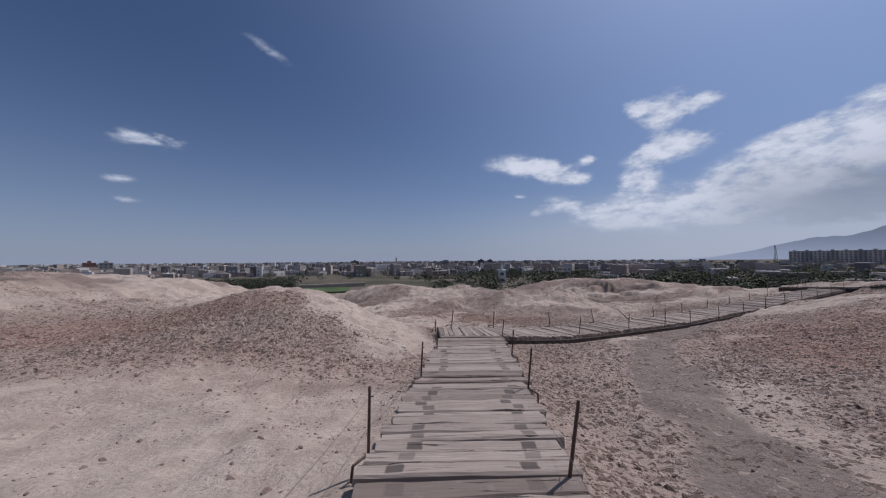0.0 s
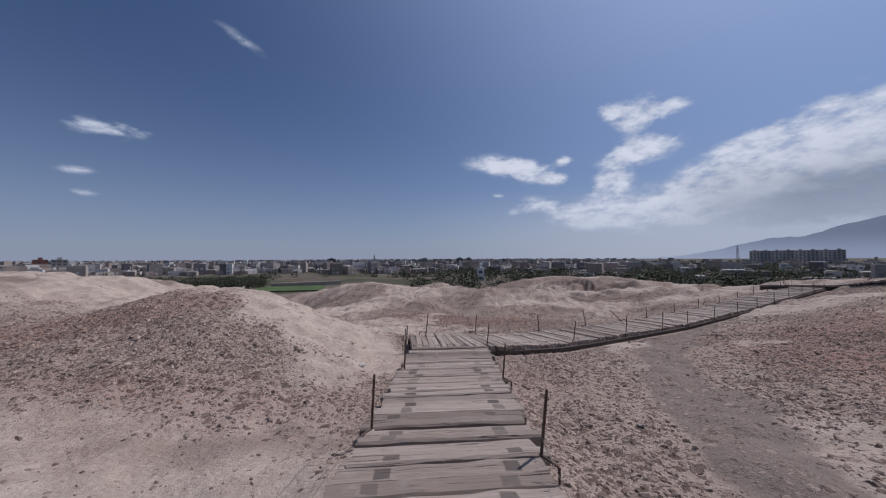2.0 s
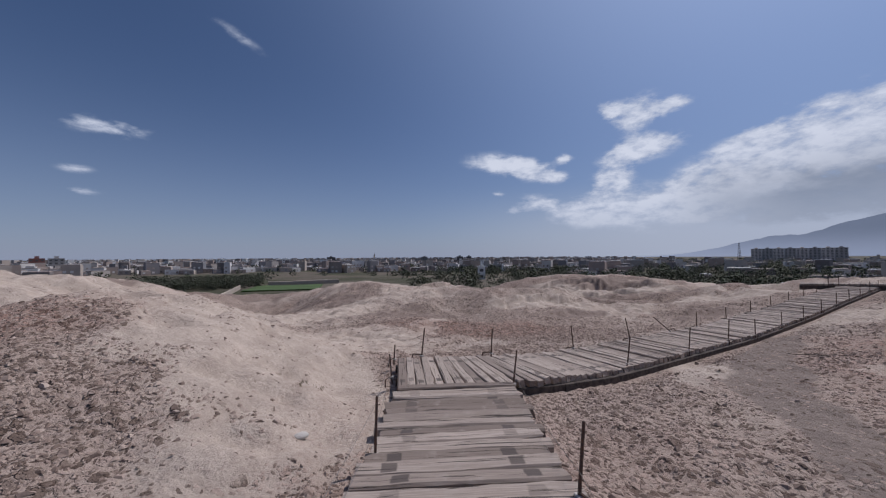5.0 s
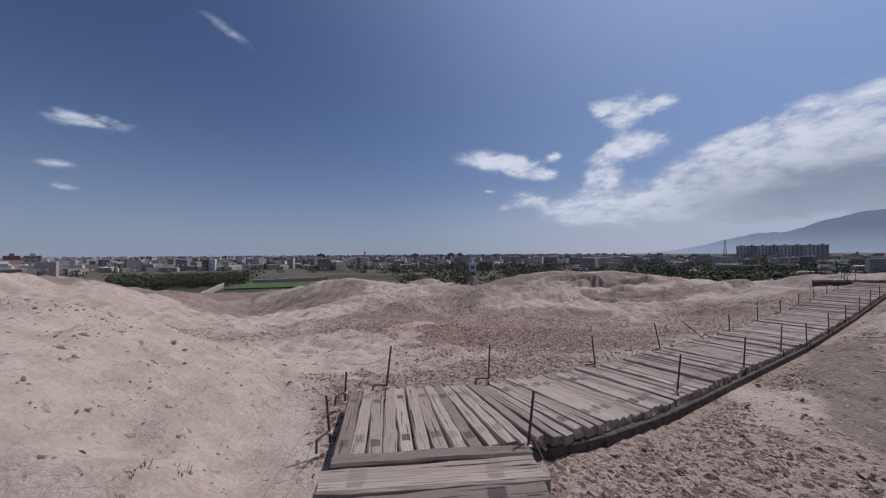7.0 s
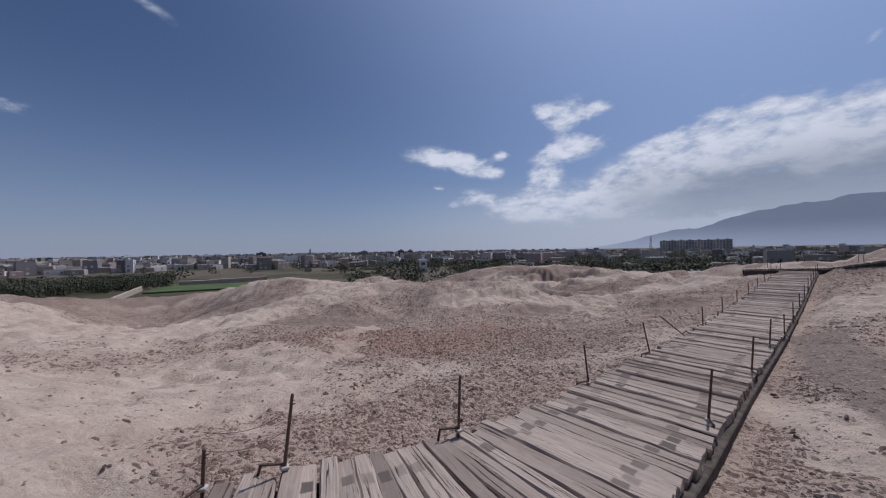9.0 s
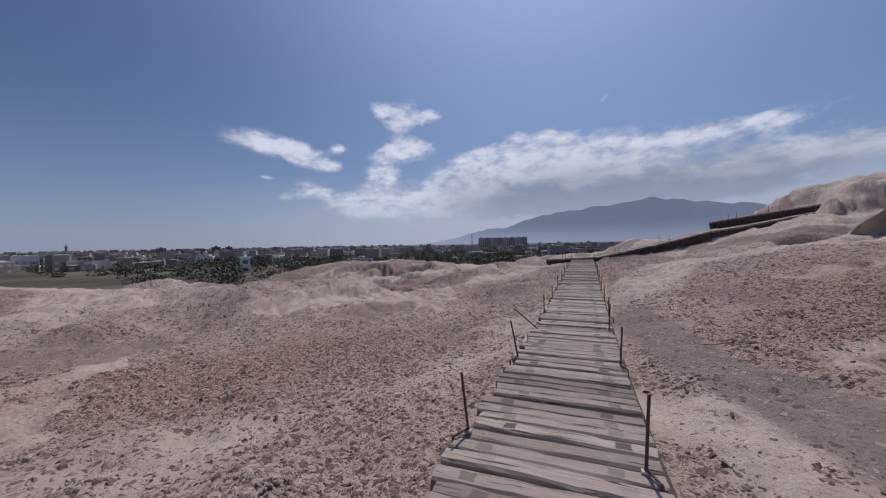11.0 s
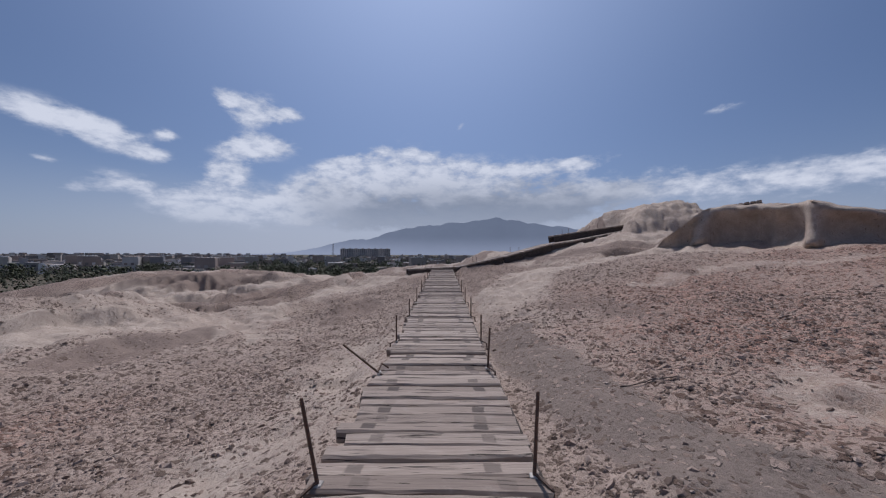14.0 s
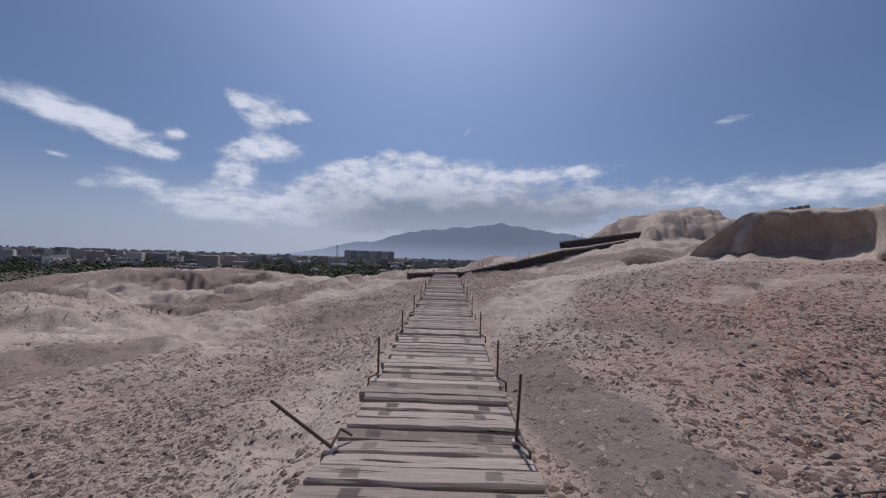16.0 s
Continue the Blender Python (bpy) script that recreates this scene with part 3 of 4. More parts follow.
# bare brown earth
BROWNS = [(0.0, 24.6, 3.4, 2.6, 0, 0.9), (10.3, 23.4, 2.6, 0.9, 5, 0.9), (18.5, 29.8, 3.0, 1.6, 20, 0.9), (17.2, 22.2, 2.6, 1.3, 25, 0.8), (15.0, 11.8, 2.4, 1.2, 20, 0.6), (-1.8, 3.6, 1.8, 0.7, 0, 0.5),
          (26.0, 36.0, 4.0, 2.0, 20, 0.7), (12.0, 40.0, 4.0, 2.0, 0, 0.6)]
# brick-red earth: place, half sizes, turn, weight
REDS = [(13.8, 8.3, 6.5, 4.0, 20, 0.75), (3.2, 18.5, 4.4, 2.5, 15, 0.95), (-9.5, 8.0, 4.5, 2.2, 10, 0.8), (21.0, 2.0, 7.0, 6.0, 0, 0.9), (10.0, 4.5, 2.5, 3.0, -20, 0.5), (-3.5, 4.4, 3.4, 1.3, 0, 0.35)]
TRACK = [(13.0, 13.6), (10.5, 12.0), (8.7, 10.5), (7.2, 9.0), (5.7, 6.5), (4.6, 4.3), (3.7, 2.2), (2.9, 0.4), (2.2, -5.0)]
LEDGES = [(20, 44, 12, 9, 1.0), (27, 38, 25, 8, 0.8), (14, 47, 5, 6, 0.9), (33, 44, 20, 7, 0.8), (5, 41, 12, 5, 0.7), (15, 35, 8, 5, 0.6), (30, 33, 30, 6, 0.6), (14, 30, 20, 5, 0.6), (21, 31, 38, 4, 0.55), (9, 27, 12, 4, 0.5), (18, 26, 30, 3.5, 0.4)]
CUTS = [(17.0, 46.5, -20, 3.4, 1.1), (23.2, 45.6, -28, 3.0, 1.0), (15.5, 31.0, -24, 2.6, 0.5), (24.6, 40.2, -36, 2.2, 0.8), (19.4, 34.2, -30, 2.6, 0.5), (28.5, 43.5, -34, 2.5, 0.7), (10.0, 36.0, -12, 3.0, 0.6)]


def axis(dense_lo, dense_hi, fine, lo_mid, hi_mid, end):
    """Grid lines: fine by the walk, slowly wider over the mound, fast wider out to the horizon."""
    a = list(np.arange(dense_lo, dense_hi, fine))
    h = fine
    while a[-1] < end:
        h *= 1.0095 if a[-1] < hi_mid else 1.07
        a.append(a[-1] + h)
    h, low = fine, [a[0]]
    while low[-1] > -end:
        h *= 1.0095 if low[-1] > lo_mid else 1.07
        low.append(low[-1] - h)
    return np.array(low[:0:-1] + a)


def make_ground():
    xs, ys = axis(-7.0, 15.0, 0.11, -32, 58, 4700), axis(-3.0, 16.0, 0.11, -8, 56, 4700)
    gx, gy = np.meshgrid(xs, ys)
    gz = ground_z(gx, gy)
    nx, ny = len(xs), len(ys)
    co = np.stack([gx.ravel(), gy.ravel(), gz.ravel()], 1)
    i = (np.arange(ny - 1)[:, None] * nx + np.arange(nx - 1)[None]).ravel()
    quads = np.stack([i, i + 1, i + nx + 1, i + nx], 1)
    me = bpy.data.meshes.new("ground")
    me.vertices.add(len(co))
    me.vertices.foreach_set("co", co.ravel())
    me.loops.add(quads.size)
    me.loops.foreach_set("vertex_index", quads.ravel())
    me.polygons.add(len(quads))
    me.polygons.foreach_set("loop_start", np.arange(0, quads.size, 4))
    me.polygons.foreach_set("use_smooth", np.ones(len(quads), bool))
    me.update(calc_edges=True)
    stony, gravel = soil_masks(gx, gy)
    r0 = np.hypot((gx - 12) / 62, (gy - 14) / 48)
    wx, wy = waver(gx, gy)
    red = sum(w * patch(wx, wy, *a) for *a, w in REDS) + 0.5 * fbm(gx * 0.3, gy * 0.3, 3)
    brown = sum(w * patch(wx, wy, *a) for *a, w in BROWNS)
    brown = brown + step(18, 32, np.hypot(gx - 4, gy - 8)) * step(0.02, 0.30, fbm(gx * 0.15 + 3, gy * 0.22, 3))
    for name, v in (("stony", stony), ("brown", np.clip(brown, 0, 1)), ("gravel", gravel), ("red", np.clip(red, 0, 1)), ("green", step(1.2, 1.5, r0))):
        me.attributes.new(name, "FLOAT", "POINT").data.foreach_set("value", v.ravel().astype(np.float32))
    me.materials.append(SOIL)
    return tagged(new("ground", me), "dry eroded earth mound of sand and rubble above a plain", "ground", kind="structure")


make_ground()


def make_scarp():
    """The dug face under the high mound: bays hollowed out below a rounded, overhanging lip."""
    us = np.linspace(-5.5, 17.0, 300)
    # set back (+) or forward (-) from the line, share of the height
    prof = [(-0.9, -0.15), (-0.15, 0.0), (0.25, 0.08), (0.5, 0.22), (0.62, 0.38), (0.58, 0.55), (0.40, 0.70), (0.15, 0.82), (0.12, 0.90), (0.55, 0.97), (1.55, 1.02), (1.95, 1.04), (2.5, 1.03), (3.4, 0.97)]
    grid = []
    for u in us:
        v0 = float(scarp_line(np.array(u)))
        at = lambda v: (25.6 - 0.48 * u + 0.877 * v, 4.6 - 0.877 * u - 0.48 * v)
        gz = lambda v: float(ground_z(np.array([at(v)[0]]), np.array([at(v)[1]]))[0])
        low, high = gz(v0 - 0.6), gz(v0 + 3.4)
        end = float(step(-5.5, -3.0, u) * step(17.0, 15.0, u))
        row = []
        for k, (back, up) in enumerate(prof):
            n1 = 0.34 * float(fbm(np.array(u * 1.1), np.array(k * 0.5), 3)) + 0.16 * float(fbm(np.array(u * 4.0), np.array(k * 0.9 + 7), 2))
            bay = float(step(0.10, 0.42, abs(math.cos(u * 0.78 + 0.9)) + 0.6 * float(vnoise(np.array(u * 1.3 + 20), np.array(5.0)))))
            set_back = (0.9 * up - 0.65) * (1 - bay) + 1.15 * back * bay if 0 < up < 1 else back
            v = v0 + set_back * (0.35 + 0.65 * end) + n1 * (1 if k > 1 else 0.2)
            slump = 0.35 * max(0.0, float(vnoise(np.array(u * 0.5 + 40), np.array(2.0)))) if 0 <= up < 0.2 else 0.0
            z = low + (high - low) * (up + slump) + (0.30 * n1 if up > 0.8 else 0.06 * n1) - 0.4 * (1 - end)
            row.append((*at(v), z))
        grid.append(row)
    n = len(prof)
    co = [p for row in grid for p in row]
    f = [(i * n + k, i * n + k + 1, (i + 1) * n + k + 1, (i + 1) * n + k) for i in range(len(us) - 1) for k in range(n - 1)]
    me = bpy.data.meshes.new("earth_scarp")
    me.from_pydata(co, [], f)
    me.materials.append(SOIL)
    return tagged(smoothed(new("earth_scarp", me)), "dug earth face with hollow shaded bays and rounded lip", "earth face", kind="structure")


make_scarp()


# ---- boardwalk of old railway sleepers ----
def plank_mesh(seed, length=2.0, width=0.225, thick=0.12):
    """A worn sleeper: bowed sides, chamfered top edges, ragged ends."""
    rnd = random.Random(seed)
    bm = bmesh.new()
    rings, n = [], 9
    bow, warp = rnd.uniform(-0.012, 0.012), rnd.uniform(-0.008, 0.01)
    for k in range(n):
        u = k / (n - 1) * 2 - 1
        x = u * length / 2
        w = width / 2 * (1 + rnd.uniform(-0.09, 0.05)) * (0.95 if abs(u) == 1 else 1)
        cy, t = bow * (1 - u * u) + rnd.uniform(-0.006, 0.006), thick / 2 + rnd.uniform(-0.006, 0.006)
        cz, c = warp * (1 - u * u), 0.016 + rnd.uniform(0, 0.012)
        prof = [(-w, -t), (w, -t), (w + rnd.uniform(-.006, .006), t - c), (w - c, t), (-w + c, t), (-w + rnd.uniform(-.006, .006), t - c)]
        rings.append([bm.verts.new((x + (rnd.uniform(-0.02, 0.02) if abs(u) == 1 else 0), cy + py, cz + pz)) for py, pz in prof])
    for a, b in zip(rings, rings[1:]):
        for j in range(6):
            bm.faces.new((a[j], a[(j + 1) % 6], b[(j + 1) % 6], b[j]))
    bm.faces.new(rings[0][::-1])
    bm.faces.new(rings[-1])
    bmesh.ops.recalc_face_normals(bm, faces=bm.faces)
    me = bpy.data.meshes.new("sleeper_plank")
    bm.to_mesh(me)
    bm.free()
    me.materials.append(TIMBER)
    return me


PLANKS = [plank_mesh(i) for i in range(14)]
rnd = random.Random(5)


def lay(parent, x, y, z, head, pitch=0.0, length=1.0, slim=1.0):
    """One sleeper across the walk at this heading."""
    ob = new("sleeper_plank", rnd.choice(PLANKS))
    ob.parent = parent
    ob.matrix_basis = (Matrix.Translation((x, y, z - 0.06)) @ Matrix.Rotation(head + math.pi / 2 + (math.pi if rnd.random() < 0.5 else 0), 4, "Z")
                       @ Matrix.Rotation(pitch, 4, "X") @ Matrix.Rotation(rnd.uniform(-0.085, 0.085), 4, "X") @ Matrix.Diagonal((length, slim * rnd.uniform(0.84, 0.97), 1, 1)))
    return ob


def beam_line(parent, pts, half=0.09, deep=0.2):
    """A bearer under the sleepers, following its points."""
    for a, b in zip(pts, pts[1:]):
        bm = bmesh.new()
        a, b = Vector(a), Vector(b)
        run = (b - a).length
        m = Matrix.Translation((a + b) / 2) @ (b - a).to_track_quat("X", "Z").to_matrix().to_4x4()
        box(bm, (-run / 2 - 0.02, -half, -deep), (run / 2 - 0.01, half, 0), m)
        bmesh.ops.bevel(bm, geom=bm.edges[:], offset=0.012, segments=1, affect="EDGES")
        part("bearer_beam", bm, BEAM, parent)


walk_one = tagged(new("boardwalk"), "weathered grey railway-sleeper boardwalk descending over sand", "boardwalk", kind="structure")
walk_two = tagged(new("boardwalk"), "long weathered railway-sleeper boardwalk raised on dark bearers", "boardwalk", kind="structure")
y = 8.50
while y > -7.5:
    cx, wide = 0.035 + 0.107 * y, 1.75 + 0.033 * y
    gap = rnd.choice((0.205, 0.212, 0.220, 0.23, 0.25))
    lay(walk_one, cx + rnd.uniform(-0.05, 0.05), y, deck1_z(y) + rnd.uniform(-0.02, 0.02), math.pi / 2 + rnd.uniform(-0.022, 0.022), -0.096, wide / 2 * rnd.uniform(0.97, 1.05))
    y -= gap
lay(walk_one, 0.035 + 0.107 * 8.66, 8.665, deck1_z(8.66) + 0.045, math.pi / 2 - 0.012, -0.05, 1.0, 0.8)
for side in (-1, 1):
    beam_line(walk_one, [(0.035 + 0.107 * yy + side * 0.62, yy, deck1_z(yy) - 0.125) for yy in np.arange(-7.0, 8.6, 2.2)])
s = 0.10
while s < 36.0:
    px, py, head, pz = at2(s)
    size = rnd.uniform(0.86, 0.94)
    off = -0.885 + rnd.uniform(-0.015, 0.015) + size
    lay(walk_two, px - math.sin(head) * off, py + math.cos(head) * off, pz + rnd.uniform(-0.022, 0.022), head + rnd.uniform(-0.02, 0.02), 0, size, 0.80 if s < 3.4 else 1.0)
    s += rnd.choice((0.212, 0.22, 0.226, 0.235)) * (0.76 if s < 3.4 else 1.0)
for side in (-0.865, 0.0, 0.74):
    pts = []
    for s in np.arange(0.0, 36.1, 1.5):
        px, py, head, pz = at2(s)
        pts.append((px - math.sin(head) * side, py + math.cos(head) * side, pz - 0.125))
    beam_line(walk_two, pts, deep=0.30)


# ---- posts and wires ----
def post(x, y, z, height=0.62, lean=0.0, towards=0.0, foot=(-0.1, -0.17), tilt=0.0):
    """A rusty steel bar bent outwards at its base, with a small cement foot."""
    ob = tagged(new("post"), "thin rusty steel fence post beside the boardwalk", "post", "posts along the boardwalk")
    ob.matrix_basis = Matrix.Translation((x, y, z)) @ Matrix.Rotation(towards, 4, "Z") @ Matrix.Rotation(lean, 4, "Y") @ Matrix.Rotation(tilt, 4, "X")
    bm = bmesh.new()
    rod(bm, (0, 0, -0.12), (0, 0, height), 0.016, 7, 0.014)
    bmesh.ops.create_uvsphere(bm, u_segments=6, v_segments=4, radius=0.015, matrix=Matrix.Translation((0, 0, height)))
    rod(bm, (0, 0, height * 0.86), (0.035, 0.01, height * 0.86 + 0.004), 0.006, 5)
    part("bar", bm, STEEL, ob)
    bm = bmesh.new()
    rod(bm, (0, 0, 0.025), (foot[0], foot[1], 0.012), 0.013, 6)
    rod(bm, (foot[0], foot[1], 0.016), (foot[0] * 1.1, foot[1] * 1.1, -0.12), 0.013, 6)
    part("brace", bm, STEEL, ob)
    bm = bmesh.new()
    box(bm, (-0.035, -0.035, -0.02), (0.035, 0.035, 0.01))
    bmesh.ops.bevel(bm, geom=bm.edges[:], offset=0.006, segments=1, affect="EDGES")
    part("foot_plate", bm, PLATE, ob, "pale cement foot")
    return Vector((x, y, z))


def wire(points, sag=0.05, r=0.0035):
    cu = bpy.data.curves.new("wire", "CURVE")
    cu.dimensions, cu.bevel_depth, cu.bevel_resolution = "3D", r * 0.75, 1
    pts = []
    for a, b in zip(points, points[1:]):
        for k in range(6):
            t = k / 6
            p = Vector(a).lerp(Vector(b), t)
            p.z -= sag * 4 * t * (1 - t)
            pts.append(p)
    pts.append(Vector(points[-1]))
    sp = cu.splines.new("POLY")
    sp.points.add(len(pts) - 1)
    for q, p in zip(sp.points, pts):
        q.co = (*p, 1)
    cu.materials.append(WIRE)
    return tagged(new("wire", cu), "thin slack grey wire strung between posts", "wire", "wires along the boardwalk")


left1 = [post(x, yy, deck1_z(yy) - 0.02, h, ln) for x, yy, h, ln in ((-1.1, -2.5, 0.62, 0.0), (-0.80, 0.55, 0.62, 0.02), (-0.45, 3.45, 0.62, 0.05), (-0.17, 6.4, 0.6, 0.03))]
right1 = [post(x, yy, deck1_z(yy) - 0.02, h, ln, 0.0, (0.1, -0.17)) for x, yy, h, ln in ((0.62, -2.9, 0.62, 0.05), (0.86, 0.06, 0.62, 0.14), (1.22, 2.62, 0.62, 0.1), (1.6, 5.5, 0.6, 0.08))]
corner = [post(-0.2, 9.3, 1.0, 0.42, -0.08), post(-0.22, 10.45, 1.0, 0.3, 0.05)]
far_side = [post(x, yy, z, h, ln, 0.4, (-0.17, 0.1), tl) for x, yy, z, h, ln, tl in ((0.39, 10.47, 1.05, 0.6, 0.12, 0.0), (2.04, 10.78, 0.97, 0.56, 0.06, 0.0), (4.72, 12.2, 0.65, 0.6, 0.0, -0.11), (7.2, 13.42, 0.56, 0.66, -0.08, -0.16))]
leaning = post(9.5, 14.6, 0.5, 0.68, 0.85, 2.3)
near_side = [post(x, yy, z, h, ln, 0.4, (-0.17, -0.1), 0.05) for x, yy, z, h, ln in ((2.0, 8.8, 0.98, 0.58, 0.1), (5.38, 10.72, 0.64, 0.64, 0.1), (8.05, 12.0, 0.55, 0.64, 0.03), (10.45, 13.22, 0.5, 0.62, 0.0))]
for s in np.arange(13.15, 36, 2.72):
    px, py, head, pz = at2(s)
    for side in (-1, 1):
        k = side * 0.9
        p = post(px - math.sin(head) * k, py + math.cos(head) * k, pz - 0.02, rnd.uniform(0.5, 0.62), rnd.uniform(-0.06, 0.06), head, (-0.17, side * 0.1))
        (far_side if side > 0 else near_side).append(p)
for chain, heights in ((left1 + corner[:1], (0.52, 0.26)), (right1 + near_side[:1], (0.2,)), ([corner[1]] + far_side[:1], (0.3, 0.45))):
    for h in heights:
        wire([p + Vector((0.0, 0, h)) for p in chain], 0.07)


# ---- loose stones and clods ----
def make_clods(name, count, lo, hi, size, seed, keep, label):
    r = np.random.RandomState(seed)
    x, y = r.uniform(lo[0], hi[0], count), r.uniform(lo[1], hi[1], count)
    stony, gravel = soil_masks(x, y)
    clump = fbm(x * 0.7, y * 0.7, 3) + 0.5 * fbm(x * 2.1, y * 2.1 + 8, 2) - gravel * 0.9
    ok = r.rand(count) < np.clip(keep * (stony * 1.3 - 0.25 + 0.9 * clump), 0.03, 1)
    ok &= r.rand(count) > 0.9 * np.clip(sum(w * patch(*waver(x, y), *q) for *q, w in BROWNS), 0, 1)
    ok &= ~((np.abs(x - (0.04 + 0.107 * y)) < 1.05) & (y < 9.7))
    d2, _ = near2(x, y)
    ok &= d2 > 1.15
    x, y = x[ok], y[ok]
    n = len(x)
    z = ground_z(x, y)
    base = np.array([(1, 0, 0), (0.35, 0.95, 0), (-0.8, 0.6, 0), (-0.75, -0.65, 0), (0.4, -0.9, 0), (0.45, 0.3, 0.75), (-0.4, 0.25, 0.85), (0.0, -0.45, 0.7)])
    tris = np.array([(0, 1, 5), (1, 6, 5), (1, 2, 6), (2, 3, 6), (3, 7, 6), (3, 4, 7), (4, 0, 7), (0, 5, 7), (5, 6, 7)])
    sz = size[0] * np.exp(r.randn(n) * 0.45) + size[1] * (r.rand(n) ** 12)
    sz = np.minimum(sz, 2.6 * size[0] + 0.4 * size[1])
    jit = 1 + 0.9 * (r.rand(n, 8, 3) - 0.5)
    a = r.rand(n) * 6.283
    v = base[None] * jit * (sz[:, None, None] * np.array([1.0, 0.72, 0.62])[None, None])
    c, s = np.cos(a)[:, None], np.sin(a)[:, None]
    vx, vy = v[..., 0] * c - v[..., 1] * s, v[..., 0] * s + v[..., 1] * c
    co = np.stack([vx + x[:, None], vy + y[:, None], v[..., 2] + z[:, None] - sz[:, None] * 0.14], -1).reshape(-1, 3)
    f = (tris[None] + (np.arange(n) * 8)[:, None, None]).reshape(-1, 3)
    me = bpy.data.meshes.new(name)
    me.vertices.add(len(co))
    me.vertices.foreach_set("co", co.ravel())
    me.loops.add(f.size)
    me.loops.foreach_set("vertex_index", f.ravel())
    me.polygons.add(len(f))
    me.polygons.foreach_set("loop_start", np.arange(0, f.size, 3))
    me.polygons.foreach_set("use_smooth", np.zeros(len(f), bool))
    me.update(calc_edges=True)
    me.materials.append(CLOD)
    return tagged(new(name, me), label, "stones", kind="stuff")


make_clods("stones", 135000, (-9, -3), (16, 20), (0.022, 0.020), 11, 1.0, "small brown stones and clods strewn on dry earth")
make_clods("pebbles", 95000, (-6, -3), (13, 14.5), (0.011, 0.012), 13, 1.0, "fine pebbles on dry earth beside the boardwalk")
make_clods("rubble", 110000, (-24, -6), (34, 36), (0.027, 0.03), 12, 0.9, "scattered brown rubble on the slopes")

# ---- far plain, city, mountains ----
def polar(az, d, z=None):
    a = radians(az)
    return Vector((math.sin(a) * d, math.cos(a) * d, PLAIN if z is None else z))


def mountain(name, az0, az1, dist, peaks, label):
    bm = bmesh.new()
    rows = []
    n = 220
    for k in range(n + 1):
        az = az0 + (az1 - az0) * k / n
        h = sum(a * math.exp(-((az - c) / w) ** 2) for c, w, a in peaks) * math.sin(math.pi * min(1, max(0, k / n))) ** 0.5
        h *= 1 + 0.16 * float(fbm(np.array(az * 0.35), np.array(2.0), 4)) + 0.05 * float(fbm(np.array(az * 1.3), np.array(5.0), 3))
        col = []
        for j, t in enumerate((0.0, 0.3, 0.55, 0.8, 1.0)):
            rough = 1 + 0.10 * float(fbm(np.array(az * 0.8), np.array(j * 1.7), 3)) * (1 - t)
            p = polar(az, dist - 500 * (1 - t))
            col.append(bm.verts.new((p.x, p.y, PLAIN + h * t * rough)))
        rows.append(col)
    for a, b in zip(rows, rows[1:]):
        for j in range(4):
            bm.faces.new((a[j], b[j], b[j + 1], a[j + 1]))
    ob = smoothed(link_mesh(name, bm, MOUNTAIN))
    return tagged(ob, label, "mountain", kind="structure")


mountain("backdrop", 8, 150, 4300, ((70, 17, 430), (54, 8, 110), (45, 5, 60), (92, 14, 150), (120, 16, 260)), "mountain range under cloud, its blue haze painted on as glow")


def city(seed, count):
    r = random.Random(seed)
    bm = bmesh.new()
    for _ in range(count):
        az = r.uniform(-75, 32) if r.random() < 0.85 else r.uniform(32, 120)
        d = 290 + 2000 * r.random() ** 1.3 if az < 25 else 210 + 900 * r.random()
        if -42 < az < -15 and d < 330:
            continue
        p = polar(az, d)
        w, l, h = r.uniform(4, 11), r.uniform(5, 11), r.choice((2.6, 3.0, 3.2, 3.4, 3.8, 5.4, 6.4, 8.8)) * (1 + 0.25 * (d > 900))
        m = Matrix.Translation(p) @ Matrix.Rotation(radians(r.choice((0, 8, -10, 30)) - az), 4, "Z")
        box(bm, (-w / 2, -l / 2, 0), (w / 2, l / 2, h), m)
        box(bm, (-w / 2 + 0.3, -l / 2 + 0.3, h), (w / 2 - 0.3, l / 2 - 0.3, h + 0.4), m)
        if d < 620:
            for fl in range(int(h // 3)):
                for k in range(int(w // 3)):
                    x0 = -w / 2 + 0.9 + k * 3
                    box(bm, (x0, -l / 2 - 0.06, fl * 3.1 + 1.0), (x0 + 1.4, -l / 2 + 0.1, fl * 3.1 + 2.4), m)
    return tagged(link_mesh("far_houses", bm, HOUSE), "crowded low flat-roofed houses of a distant town", "town", kind="stuff")


city(3, 5200)


